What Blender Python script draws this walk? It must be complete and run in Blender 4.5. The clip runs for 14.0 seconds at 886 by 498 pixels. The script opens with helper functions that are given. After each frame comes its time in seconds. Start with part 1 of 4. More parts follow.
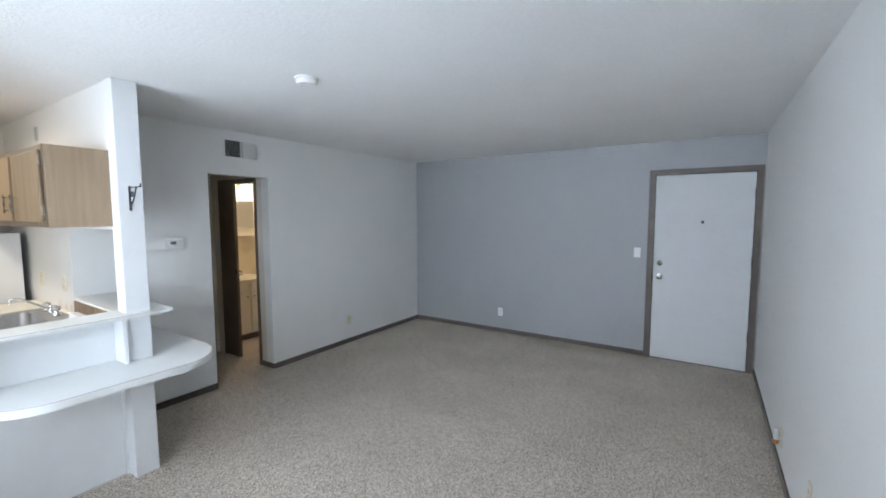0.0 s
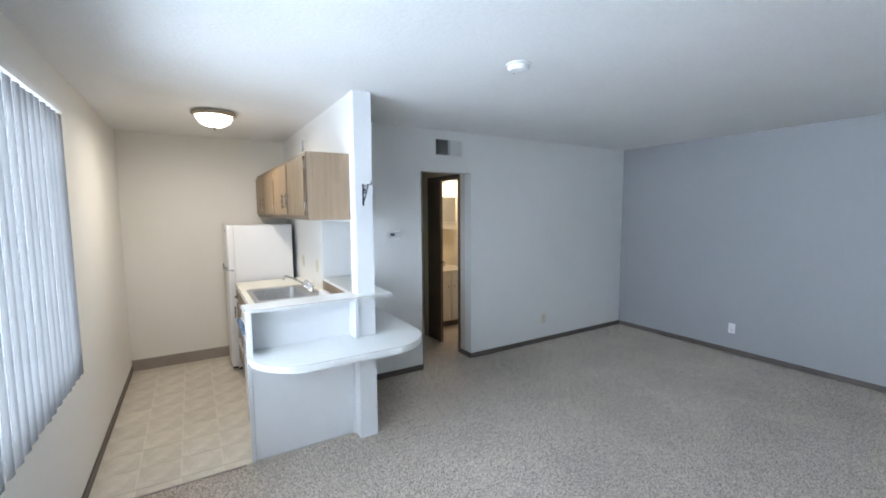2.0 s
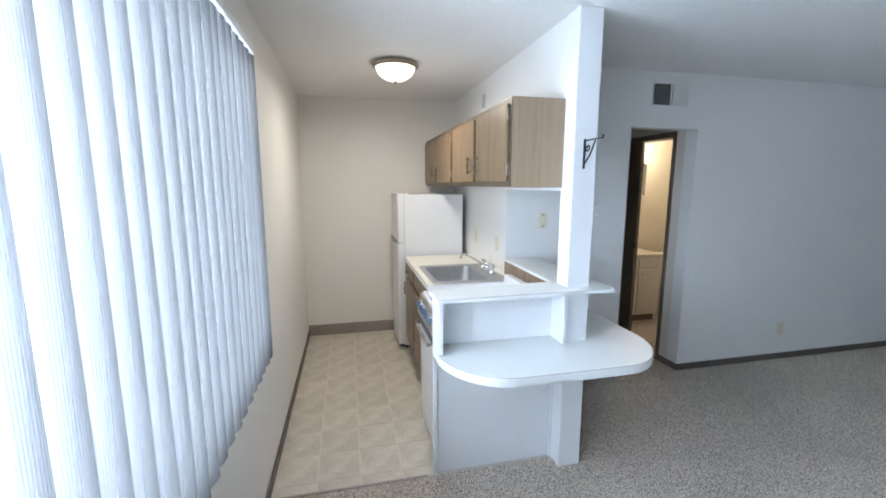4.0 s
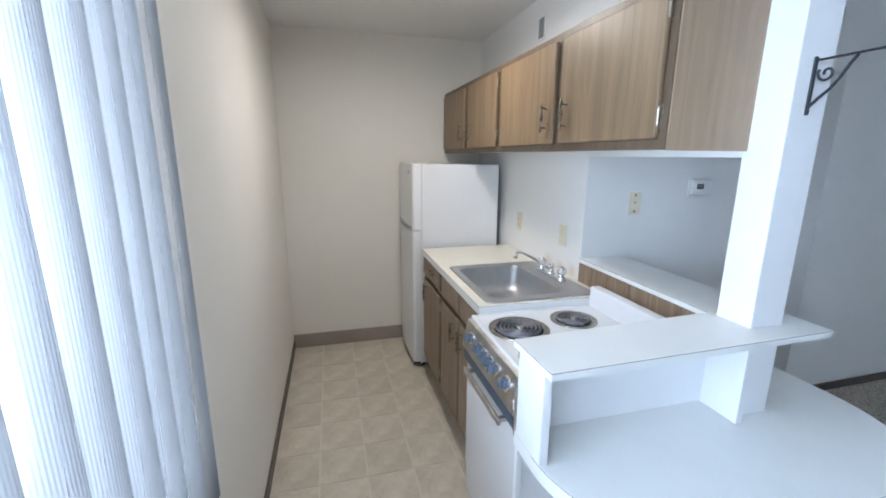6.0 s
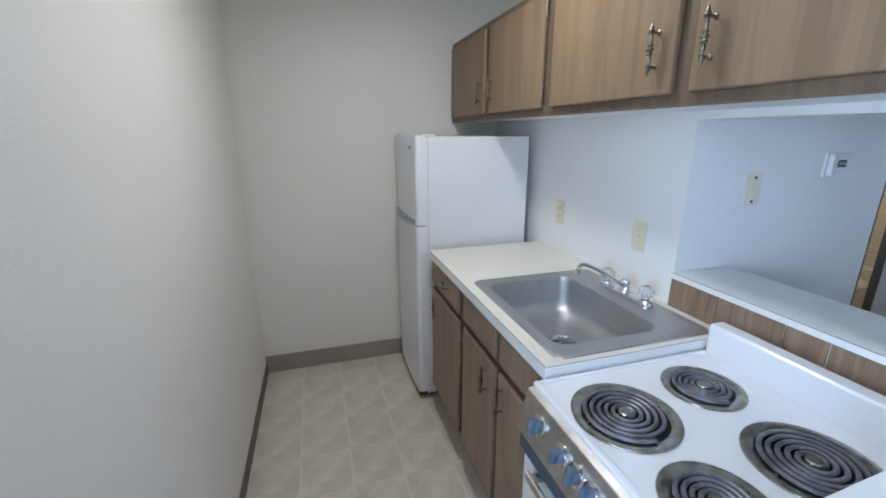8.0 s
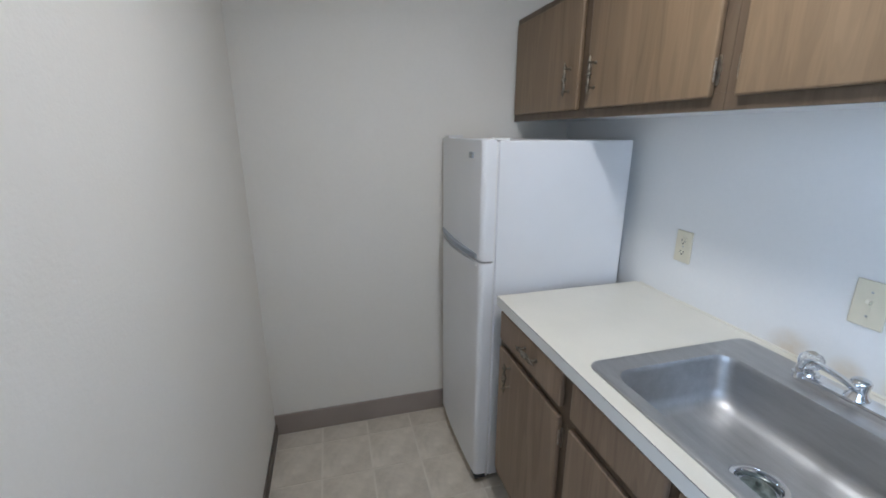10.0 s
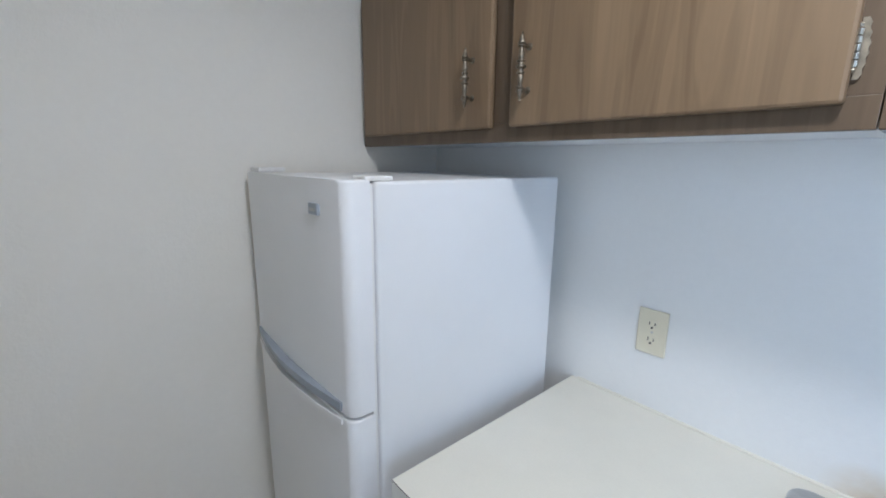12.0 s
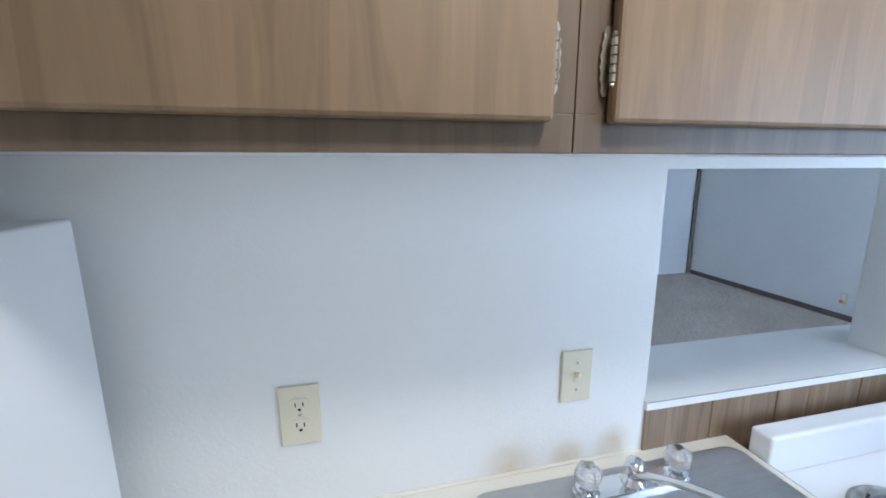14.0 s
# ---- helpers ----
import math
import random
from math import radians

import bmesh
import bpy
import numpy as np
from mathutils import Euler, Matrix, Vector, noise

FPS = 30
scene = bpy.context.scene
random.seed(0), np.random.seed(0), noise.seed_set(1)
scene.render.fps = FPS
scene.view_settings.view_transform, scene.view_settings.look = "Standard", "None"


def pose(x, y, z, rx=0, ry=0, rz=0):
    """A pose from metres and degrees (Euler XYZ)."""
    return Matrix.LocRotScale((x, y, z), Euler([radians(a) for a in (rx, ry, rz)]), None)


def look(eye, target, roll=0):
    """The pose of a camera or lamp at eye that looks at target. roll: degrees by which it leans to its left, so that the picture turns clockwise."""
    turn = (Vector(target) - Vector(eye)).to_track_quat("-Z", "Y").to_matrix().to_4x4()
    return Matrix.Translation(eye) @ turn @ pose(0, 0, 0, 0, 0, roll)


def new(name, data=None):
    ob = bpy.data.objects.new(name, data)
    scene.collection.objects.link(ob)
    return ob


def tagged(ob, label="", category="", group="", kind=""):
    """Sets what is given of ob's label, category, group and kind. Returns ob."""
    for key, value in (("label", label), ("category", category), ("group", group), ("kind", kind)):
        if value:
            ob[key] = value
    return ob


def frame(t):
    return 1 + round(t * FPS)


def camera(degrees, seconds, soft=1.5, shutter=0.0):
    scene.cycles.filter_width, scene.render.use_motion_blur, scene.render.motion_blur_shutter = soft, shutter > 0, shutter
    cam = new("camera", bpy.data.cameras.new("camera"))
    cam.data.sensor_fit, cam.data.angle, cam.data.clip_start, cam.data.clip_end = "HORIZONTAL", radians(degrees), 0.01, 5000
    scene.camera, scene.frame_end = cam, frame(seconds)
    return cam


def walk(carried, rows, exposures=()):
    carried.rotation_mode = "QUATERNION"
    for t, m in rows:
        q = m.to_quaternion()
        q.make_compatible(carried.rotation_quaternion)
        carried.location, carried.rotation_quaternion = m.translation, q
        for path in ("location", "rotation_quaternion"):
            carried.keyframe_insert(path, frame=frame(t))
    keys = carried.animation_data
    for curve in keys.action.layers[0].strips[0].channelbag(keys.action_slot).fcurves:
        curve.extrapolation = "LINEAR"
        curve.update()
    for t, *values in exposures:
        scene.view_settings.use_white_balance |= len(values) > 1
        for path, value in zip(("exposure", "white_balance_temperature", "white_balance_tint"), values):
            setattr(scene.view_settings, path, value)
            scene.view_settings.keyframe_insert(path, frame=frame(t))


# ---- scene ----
cam = camera(94.1, 14.0, soft=1.8)
PATH = [
    (0, (-0.446, 0.55, 1.635), (-1.529, 2.223, 1.469), -0.1),
    (0.5, (-0.468, 0.545, 1.63), (-1.618, 2.173, 1.463), -0.5),
    (1, (-0.521, 0.546, 1.628), (-1.835, 2.044, 1.46), -0.5),
    (1.5, (-0.587, 0.582, 1.636), (-2.097, 1.882, 1.466), -0.5),
    (2, (-0.663, 0.607, 1.624), (-2.364, 1.642, 1.439), -0.4),
    (2.5, (-0.74, 0.607, 1.606), (-2.582, 1.36, 1.413), -0.4),
    (3, (-0.942, 0.564, 1.596), (-2.856, 1.111, 1.397), -0.3),
    (5.5, (-2.286, 0.362, 1.557), (-4.192, 0.82, 1.159), 0.4),
    (6, (-2.525, 0.364, 1.546), (-4.409, 0.871, 1.106), 0.4),
    (6.5, (-2.748, 0.407, 1.526), (-4.618, 0.927, 1.047), 0.4),
    (7, (-2.927, 0.415, 1.509), (-4.778, 0.972, 0.997), 0.4),
    (9.5, (-3.751, 0.421, 1.507), (-5.59, 0.954, 0.931), -0.3),
    (10, (-3.906, 0.362, 1.516), (-5.762, 0.871, 0.972), 0.1),
    (10.5, (-4.059, 0.348, 1.502), (-5.926, 0.854, 0.993), 1.0),
    (11, (-4.29, 0.392, 1.506), (-6.118, 1.051, 1.033), 1.5),
    (11.5, (-4.49, 0.498, 1.515), (-6.212, 1.414, 1.073), 1.2),
    (12, (-4.68, 0.569, 1.526), (-6.162, 1.846, 1.108), 0.7),
    (12.5, (-4.791, 0.665, 1.538), (-5.893, 2.284, 1.133), 0.0),
    (13, (-4.889, 0.774, 1.545), (-5.546, 2.624, 1.164), 0.1),
    (13.5, (-4.924, 0.853, 1.552), (-5.076, 2.809, 1.162), -0.3),
    (14, (-4.97, 0.875, 1.555), (-4.509, 2.782, 1.161), -0.2),
]
EXPOSURES = [(0.0, -0.09, 6750, 11), (1.5, 0.02, 6500, 10), (3.0, -0.02, 6250, 10), (5.5, -0.27, 6120, 11), (7.0, -0.40, 5700, 10),
             (9.5, -0.56, 5500, 10), (11.0, -0.40, 5450, 10), (12.5, -0.28, 5350, 9), (14.0, -0.20, 5500, 9)]
WINDOW_WATTS, KITCHEN_WATTS, BATH_WATTS = 148, 15, 20
walk(cam, [(t, look(eye, target, roll)) for t, eye, target, roll in PATH], EXPOSURES)

# ---- sky, sun and large lights ----
world = bpy.data.worlds.new("world")
scene.world = world
world.use_nodes = True
wn = world.node_tree
sky = wn.nodes.new("ShaderNodeTexSky")
sky.sky_type, sky.sun_disc = "NISHITA", False
sky.sun_elevation, sky.sun_rotation = radians(48), radians(0)
wn.links.new(sky.outputs[0], wn.nodes["Background"].inputs[0])
wn.nodes["Background"].inputs[1].default_value = 0.10
sun_data = bpy.data.lights.new("sun", "SUN")
sun_data.energy, sun_data.angle, sun_data.color = 3.0, radians(0.5), (1.0, 0.95, 0.88)
sun = new("sun", sun_data)
sun.matrix_world = look((0, 30, 33), (0, 0, 0))


def area(name, place, target, sx, sy, watts, color):
    data = bpy.data.lights.new(name, "AREA")
    data.shape, data.size, data.size_y, data.energy, data.color = "RECTANGLE", sx, sy, watts, color
    data.spread = radians(140)
    ob = new(name, data)
    ob.matrix_world = look(place, target)
    return ob


WIN_X0, WIN_X1, WIN_Z0, WIN_Z1 = -3.42, -0.75, 0.83, 2.09
area("window_daylight", ((WIN_X0 + WIN_X1) / 2, -0.045, (WIN_Z0 + WIN_Z1) / 2), ((WIN_X0 + WIN_X1) / 2, 5, (WIN_Z0 + WIN_Z1) / 2),
     WIN_X1 - WIN_X0 - 0.06, WIN_Z1 - WIN_Z0 - 0.06, WINDOW_WATTS, (0.72, 0.85, 1.0))


def bulb(name, place, watts, color, size=0.04):
    data = bpy.data.lights.new(name, "POINT")
    data.energy, data.color, data.shadow_soft_size = watts, color, size
    ob = new(name, data)
    ob.location = place
    return ob


kitchen_bulbs = area("kitchen_bulbs", (-4.585, 0.812, 2.29), (-4.585, 0.813, 0), 0.20, 0.20, KITCHEN_WATTS, (1.0, 0.91, 0.79))
kitchen_bulbs.data.shape, kitchen_bulbs.data.spread = "DISK", radians(180)
bulb("bathroom_bulb", (-5.72, 3.95, 2.0), BATH_WATTS, (1.0, 0.83, 0.62), 0.06)


# ---- materials ----
def material(name, base, rough=0.6, metal=0.0, vary=0.06, scale=6.0, grain=0.0, grain_scale=200.0, bump=0.0, bump_scale=150.0,
             stretch=(1, 1, 1), trans=0.0, ior=1.45, coat=0.0, random_tone=0.0, second=None, blend=(0.35, 0.7)):
    """A surface with broad tone variation, fine grain, and relief."""
    m = bpy.data.materials.new(name)
    m.use_nodes = True
    nt = m.node_tree
    N, L = nt.nodes, nt.links
    b = N["Principled BSDF"]
    b.inputs["Roughness"].default_value, b.inputs["Metallic"].default_value = rough, metal
    b.inputs["Transmission Weight"].default_value, b.inputs["IOR"].default_value = trans, ior
    b.inputs["Coat Weight"].default_value = coat
    co = N.new("ShaderNodeTexCoord")
    mp = N.new("ShaderNodeMapping")
    mp.inputs["Scale"].default_value = stretch
    L.new(co.outputs["Object"], mp.inputs["Vector"])

    def noisy(sc, detail=4.0, rgh=0.6):
        n = N.new("ShaderNodeTexNoise")
        n.inputs["Scale"].default_value, n.inputs["Detail"].default_value, n.inputs["Roughness"].default_value = sc, detail, rgh
        L.new(mp.outputs[0], n.inputs["Vector"])
        return n

    big = noisy(scale)
    ramp = N.new("ShaderNodeMapRange")
    ramp.inputs["From Min"].default_value, ramp.inputs["From Max"].default_value = blend
    L.new(big.outputs["Fac"], ramp.inputs["Value"])
    mix = N.new("ShaderNodeMix")
    mix.data_type = "RGBA"
    other = second or tuple(max(0.0, c * (1 - 2 * vary)) for c in base)
    mix.inputs[6].default_value, mix.inputs[7].default_value = (*other, 1), (*base, 1)
    L.new(ramp.outputs[0], mix.inputs[0])
    colour = mix.outputs[2]
    if grain:
        fine = noisy(grain_scale, 3.0, 0.7)
        r2 = N.new("ShaderNodeMapRange")
        r2.inputs["From Min"].default_value, r2.inputs["From Max"].default_value = 0.3, 0.7
        r2.inputs["To Min"].default_value, r2.inputs["To Max"].default_value = 1 - grain, 1 + grain
        L.new(fine.outputs["Fac"], r2.inputs["Value"])
        vm = N.new("ShaderNodeVectorMath")
        vm.operation = "SCALE"
        L.new(colour, vm.inputs[0])
        L.new(r2.outputs[0], vm.inputs["Scale"])
        colour = vm.outputs[0]
    if random_tone:
        info = N.new("ShaderNodeObjectInfo")
        r3 = N.new("ShaderNodeMapRange")
        r3.inputs["To Min"].default_value, r3.inputs["To Max"].default_value = 1 - random_tone, 1 + random_tone
        L.new(info.outputs["Random"], r3.inputs["Value"])
        vm = N.new("ShaderNodeVectorMath")
        vm.operation = "SCALE"
        L.new(colour, vm.inputs[0])
        L.new(r3.outputs[0], vm.inputs["Scale"])
        colour = vm.outputs[0]
    L.new(colour, b.inputs["Base Color"])
    rv = N.new("ShaderNodeMapRange")
    rv.inputs["To Min"].default_value, rv.inputs["To Max"].default_value = max(0.02, rough - 0.06), min(1.0, rough + 0.06)
    L.new(big.outputs["Fac"], rv.inputs["Value"])
    L.new(rv.outputs[0], b.inputs["Roughness"])
    if bump:
        n = noisy(bump_scale, 3.0, 0.6)
        bp = N.new("ShaderNodeBump")
        bp.inputs["Strength"].default_value, bp.inputs["Distance"].default_value = 1.0, bump
        L.new(n.outputs["Fac"], bp.inputs["Height"])
        L.new(bp.outputs[0], b.inputs["Normal"])
    return m


M = {}
M["wall"] = material("white_wall_paint", (0.80, 0.80, 0.785), 0.62, vary=0.015, scale=1.3, bump=0.0006, bump_scale=120, grain=0.01, grain_scale=60)
M["accent"] = material("grey_wall_paint", (0.345, 0.352, 0.360), 0.55, vary=0.02, scale=1.2, bump=0.0006, bump_scale=120, grain=0.01, grain_scale=60)
# Off-white wall paint again, with the kitchen lamp's warm light mixed into its colour.
M["cream_wall"] = material("lamp_tinted_wall_paint", (0.84, 0.815, 0.755), 0.62, vary=0.015, scale=1.3, bump=0.0006, bump_scale=120, grain=0.01, grain_scale=60)
M["ceiling"] = material("textured_ceiling_paint", (0.84, 0.84, 0.83), 0.9, vary=0.02, scale=1.5, bump=0.0022, bump_scale=60, grain=0.03, grain_scale=50)
M["brown"] = material("brown_trim_paint", (0.135, 0.11, 0.092), 0.5, vary=0.12, scale=8, bump=0.0004, bump_scale=90)
M["dark"] = material("dark_brown_wood", (0.165, 0.125, 0.088), 0.5, vary=0.15, scale=3, stretch=(12, 12, 1), bump=0.0003, bump_scale=60)
M["taupe"] = material("taupe_vinyl_base", (0.36, 0.31, 0.275), 0.5, vary=0.06, scale=5)
M["white"] = material("white_painted_wood", (0.80, 0.81, 0.82), 0.42, vary=0.02, scale=4, bump=0.0002, bump_scale=60)
M["door"] = material("white_door_paint", (0.72, 0.73, 0.74), 0.45, vary=0.02, scale=3, bump=0.0002, bump_scale=60)
M["laminate"] = material("white_laminate", (0.80, 0.81, 0.79), 0.38, vary=0.02, scale=5, grain=0.015, grain_scale=300)
M["cream"] = material("cream_laminate", (0.78, 0.75, 0.66), 0.36, vary=0.025, scale=5, grain=0.02, grain_scale=300)
M["edge"] = material("laminate_seam", (0.20, 0.19, 0.19), 0.6)
M["enamel"] = material("white_enamel", (0.80, 0.81, 0.83), 0.22, vary=0.015, scale=4, coat=0.2)
M["fridge"] = material("pebbled_white_enamel", (0.80, 0.81, 0.83), 0.34, vary=0.015, scale=4, bump=0.0004, bump_scale=350)
M["steel"] = material("brushed_steel", (0.54, 0.54, 0.54), 0.45, 1.0, vary=0.07, scale=5, grain=0.05, grain_scale=30, stretch=(1, 8, 8))
M["panel"] = material("worn_aluminium_panel", (0.70, 0.68, 0.65), 0.36, 1.0, vary=0.14, scale=14, grain=0.06, grain_scale=60)
M["chrome"] = material("chrome", (0.80, 0.81, 0.83), 0.10, 1.0, vary=0.04, scale=20)
M["aged"] = material("tarnished_chrome", (0.55, 0.52, 0.45), 0.22, 1.0, vary=0.25, scale=30)
M["strainer"] = material("dull_strainer_metal", (0.36, 0.41, 0.38), 0.35, 0.8, vary=0.3, scale=60)
M["brass"] = material("antique_brass", (0.36, 0.315, 0.25), 0.46, 1.0, vary=0.3, scale=60)
M["nickel"] = material("worn_nickel", (0.60, 0.55, 0.46), 0.34, 1.0, vary=0.2, scale=60)
M["iron"] = material("black_iron", (0.035, 0.04, 0.05), 0.42, 0.3, vary=0.2, scale=30)
M["coil"] = material("grey_burner_coil", (0.24, 0.24, 0.27), 0.40, 0.35, vary=0.3, scale=25, bump=0.0004, bump_scale=200)
M["pan"] = material("scorched_drip_pan", (0.035, 0.03, 0.03), 0.45, 0.6, vary=0.4, scale=20)
M["black"] = material("black_trim", (0.025, 0.03, 0.04), 0.4, vary=0.1, scale=10)
M["bluegrey"] = material("blue_grey_plastic", (0.12, 0.165, 0.23), 0.5, vary=0.10, scale=30)
M["handle_grey"] = material("grey_fridge_handle", (0.33, 0.37, 0.43), 0.4, vary=0.05, scale=20)
M["vent_blue"] = material("blue_black_enamel", (0.05, 0.075, 0.115), 0.35, vary=0.08, scale=10)
M["plate"] = material("ivory_plastic", (0.74, 0.69, 0.54), 0.4, vary=0.03, scale=20)
M["plastic"] = material("white_plastic", (0.80, 0.80, 0.79), 0.4, vary=0.02, scale=20)
# Near-black that stands in for the shade inside outlet slots and vent ducts.
M["slot"] = material("painted_opening_shade", (0.02, 0.02, 0.02), 0.7)
M["tub"] = material("cream_bath_enamel", (0.72, 0.66, 0.56), 0.25, vary=0.02, scale=4)
M["bathwall"] = material("warm_bath_wall", (0.72, 0.64, 0.50), 0.5, vary=0.02, scale=2)
M["louver"] = material("tan_louver_paint", (0.70, 0.60, 0.46), 0.5, vary=0.05, scale=6)
M["hall"] = material("hall_paint", (0.72, 0.67, 0.59), 0.6, vary=0.03, scale=2)
M["clear"] = material("clear_acrylic", (0.95, 0.97, 1.0), 0.14, trans=0.75, vary=0.0)
M["glass"] = material("window_glass", (1, 1, 1), 0.0, trans=1.0, vary=0.0)
M["mirror"] = material("mirror_glass", (0.80, 0.80, 0.78), 0.03, 1.0, vary=0.0)
M["lamp_metal"] = material("brushed_nickel_rim", (0.45, 0.40, 0.33), 0.35, 1.0, vary=0.1, scale=20)
M["ground"] = material("outdoor_paving", (0.22, 0.22, 0.20), 0.9, vary=0.2, scale=0.8)
M["freshener"] = material("orange_liquid", (0.55, 0.22, 0.06), 0.3, vary=0.1, scale=20)


def wood(name, light, darkc, rough=0.42, rot=False):
    """Vertical veneer grain, with cathedral figure and fine pores."""
    m = bpy.data.materials.new(name)
    m.use_nodes = True
    N, L = m.node_tree.nodes, m.node_tree.links
    b = N["Principled BSDF"]
    co, info = N.new("ShaderNodeTexCoord"), N.new("ShaderNodeObjectInfo")
    off = N.new("ShaderNodeVectorMath")
    off.operation = "MULTIPLY_ADD"
    L.new(info.outputs["Random"], off.inputs[0])
    off.inputs[1].default_value = (7.3, 5.1, 3.7)
    L.new(co.outputs["Object"], off.inputs[2])
    mp = N.new("ShaderNodeMapping")
    mp.inputs["Scale"].default_value = (0.8, 0.8, 12) if rot else (12.0, 12.0, 0.8)
    L.new(off.outputs[0], mp.inputs["Vector"])
    n1 = N.new("ShaderNodeTexNoise")
    n1.inputs["Scale"].default_value, n1.inputs["Detail"].default_value, n1.inputs["Distortion"].default_value = 1.4, 3, 1.3
    L.new(mp.outputs[0], n1.inputs["Vector"])
    mp2 = N.new("ShaderNodeMapping")
    mp2.inputs["Scale"].default_value = (5, 5, 240) if rot else (240, 240, 5)
    L.new(off.outputs[0], mp2.inputs["Vector"])
    n2 = N.new("ShaderNodeTexNoise")
    n2.inputs["Scale"].default_value, n2.inputs["Detail"].default_value = 1.0, 3
    L.new(mp2.outputs[0], n2.inputs["Vector"])
    add = N.new("ShaderNodeMath")
    add.operation = "MULTIPLY_ADD"
    add.inputs[1].default_value = 0.15
    L.new(n2.outputs["Fac"], add.inputs[0])
    rings = N.new("ShaderNodeMath")
    rings.operation = "MULTIPLY"
    rings.inputs[1].default_value = 46.0
    L.new(n1.outputs["Fac"], rings.inputs[0])
    wave = N.new("ShaderNodeMath")
    wave.operation = "SINE"
    L.new(rings.outputs[0], wave.inputs[0])
    figure = N.new("ShaderNodeMath")
    figure.operation = "MULTIPLY_ADD"
    figure.inputs[1].default_value = 0.05
    L.new(wave.outputs[0], figure.inputs[0])
    L.new(n1.outputs["Fac"], figure.inputs[2])
    L.new(figure.outputs[0], add.inputs[2])
    ramp = N.new("ShaderNodeMapRange")
    ramp.inputs["From Min"].default_value, ramp.inputs["From Max"].default_value = 0.38, 0.82
    L.new(add.outputs[0], ramp.inputs["Value"])
    mix = N.new("ShaderNodeMix")
    mix.data_type = "RGBA"
    mix.inputs[6].default_value, mix.inputs[7].default_value = (*darkc, 1), (*light, 1)
    L.new(ramp.outputs[0], mix.inputs[0])
    L.new(mix.outputs[2], b.inputs["Base Color"])
    b.inputs["Roughness"].default_value = rough
    bp = N.new("ShaderNodeBump")
    bp.inputs["Strength"].default_value, bp.inputs["Distance"].default_value = 0.6, 0.0003
    L.new(n2.outputs["Fac"], bp.inputs["Height"])
    L.new(bp.outputs[0], b.inputs["Normal"])
    return m


M["veneer"] = wood("tan_wood_veneer", (0.240, 0.166, 0.097), (0.162, 0.108, 0.061))
M["frame_wood"] = wood("stained_frame_wood", (0.145, 0.101, 0.064), (0.092, 0.064, 0.041))
M["side_wood"] = wood("light_wood_veneer", (0.36, 0.258, 0.170), (0.275, 0.195, 0.127))
M["base_wood"] = wood("brown_cabinet_veneer", (0.30, 0.215, 0.145), (0.19, 0.132, 0.088))
M["board"] = wood("panelling_wood", (0.33, 0.240, 0.160), (0.17, 0.116, 0.074))


def carpet_material():
    m = bpy.data.materials.new("beige_carpet")
    m.use_nodes = True
    N, L = m.node_tree.nodes, m.node_tree.links
    b = N["Principled BSDF"]
    b.inputs["Roughness"].default_value = 0.95
    b.inputs["Sheen Weight"].default_value = 0.15
    co = N.new("ShaderNodeTexCoord")

    def noisy(sc, detail):
        n = N.new("ShaderNodeTexNoise")
        n.inputs["Scale"].default_value, n.inputs["Detail"].default_value = sc, detail
        L.new(co.outputs["Object"], n.inputs["Vector"])
        return n
    tuft, speck, wide = noisy(165, 3), noisy(110, 2), noisy(1.6, 4)
    vor = N.new("ShaderNodeTexVoronoi")
    vor.inputs["Scale"].default_value = 150
    L.new(co.outputs["Object"], vor.inputs["Vector"])
    ramp = N.new("ShaderNodeValToRGB")
    r = ramp.color_ramp
    r.elements[0].position, r.elements[0].color = 0.41, (0.17, 0.132, 0.102, 1)
    r.elements[1].position, r.elements[1].color = 0.60, (0.84, 0.73, 0.61, 1)
    mid = r.elements.new(0.48)
    mid.color = (0.55, 0.46, 0.38, 1)
    L.new(tuft.outputs["Fac"], ramp.inputs[0])
    mr = N.new("ShaderNodeMapRange")
    mr.inputs["From Min"].default_value, mr.inputs["From Max"].default_value = 0.3, 0.7
    mr.inputs["To Min"].default_value, mr.inputs["To Max"].default_value = 0.98, 1.20
    L.new(wide.outputs["Fac"], mr.inputs["Value"])
    vm = N.new("ShaderNodeVectorMath")
    vm.operation = "SCALE"
    L.new(ramp.outputs[0], vm.inputs[0])
    L.new(mr.outputs[0], vm.inputs["Scale"])
    L.new(vm.outputs[0], b.inputs["Base Color"])
    mm = N.new("ShaderNodeMath")
    mm.operation = "SUBTRACT"
    L.new(speck.outputs["Fac"], mm.inputs[0])
    L.new(vor.outputs["Distance"], mm.inputs[1])
    bp = N.new("ShaderNodeBump")
    bp.inputs["Strength"].default_value, bp.inputs["Distance"].default_value = 1.0, 0.009
    L.new(mm.outputs[0], bp.inputs["Height"])
    L.new(bp.outputs[0], b.inputs["Normal"])
    return m


M["carpet"] = carpet_material()


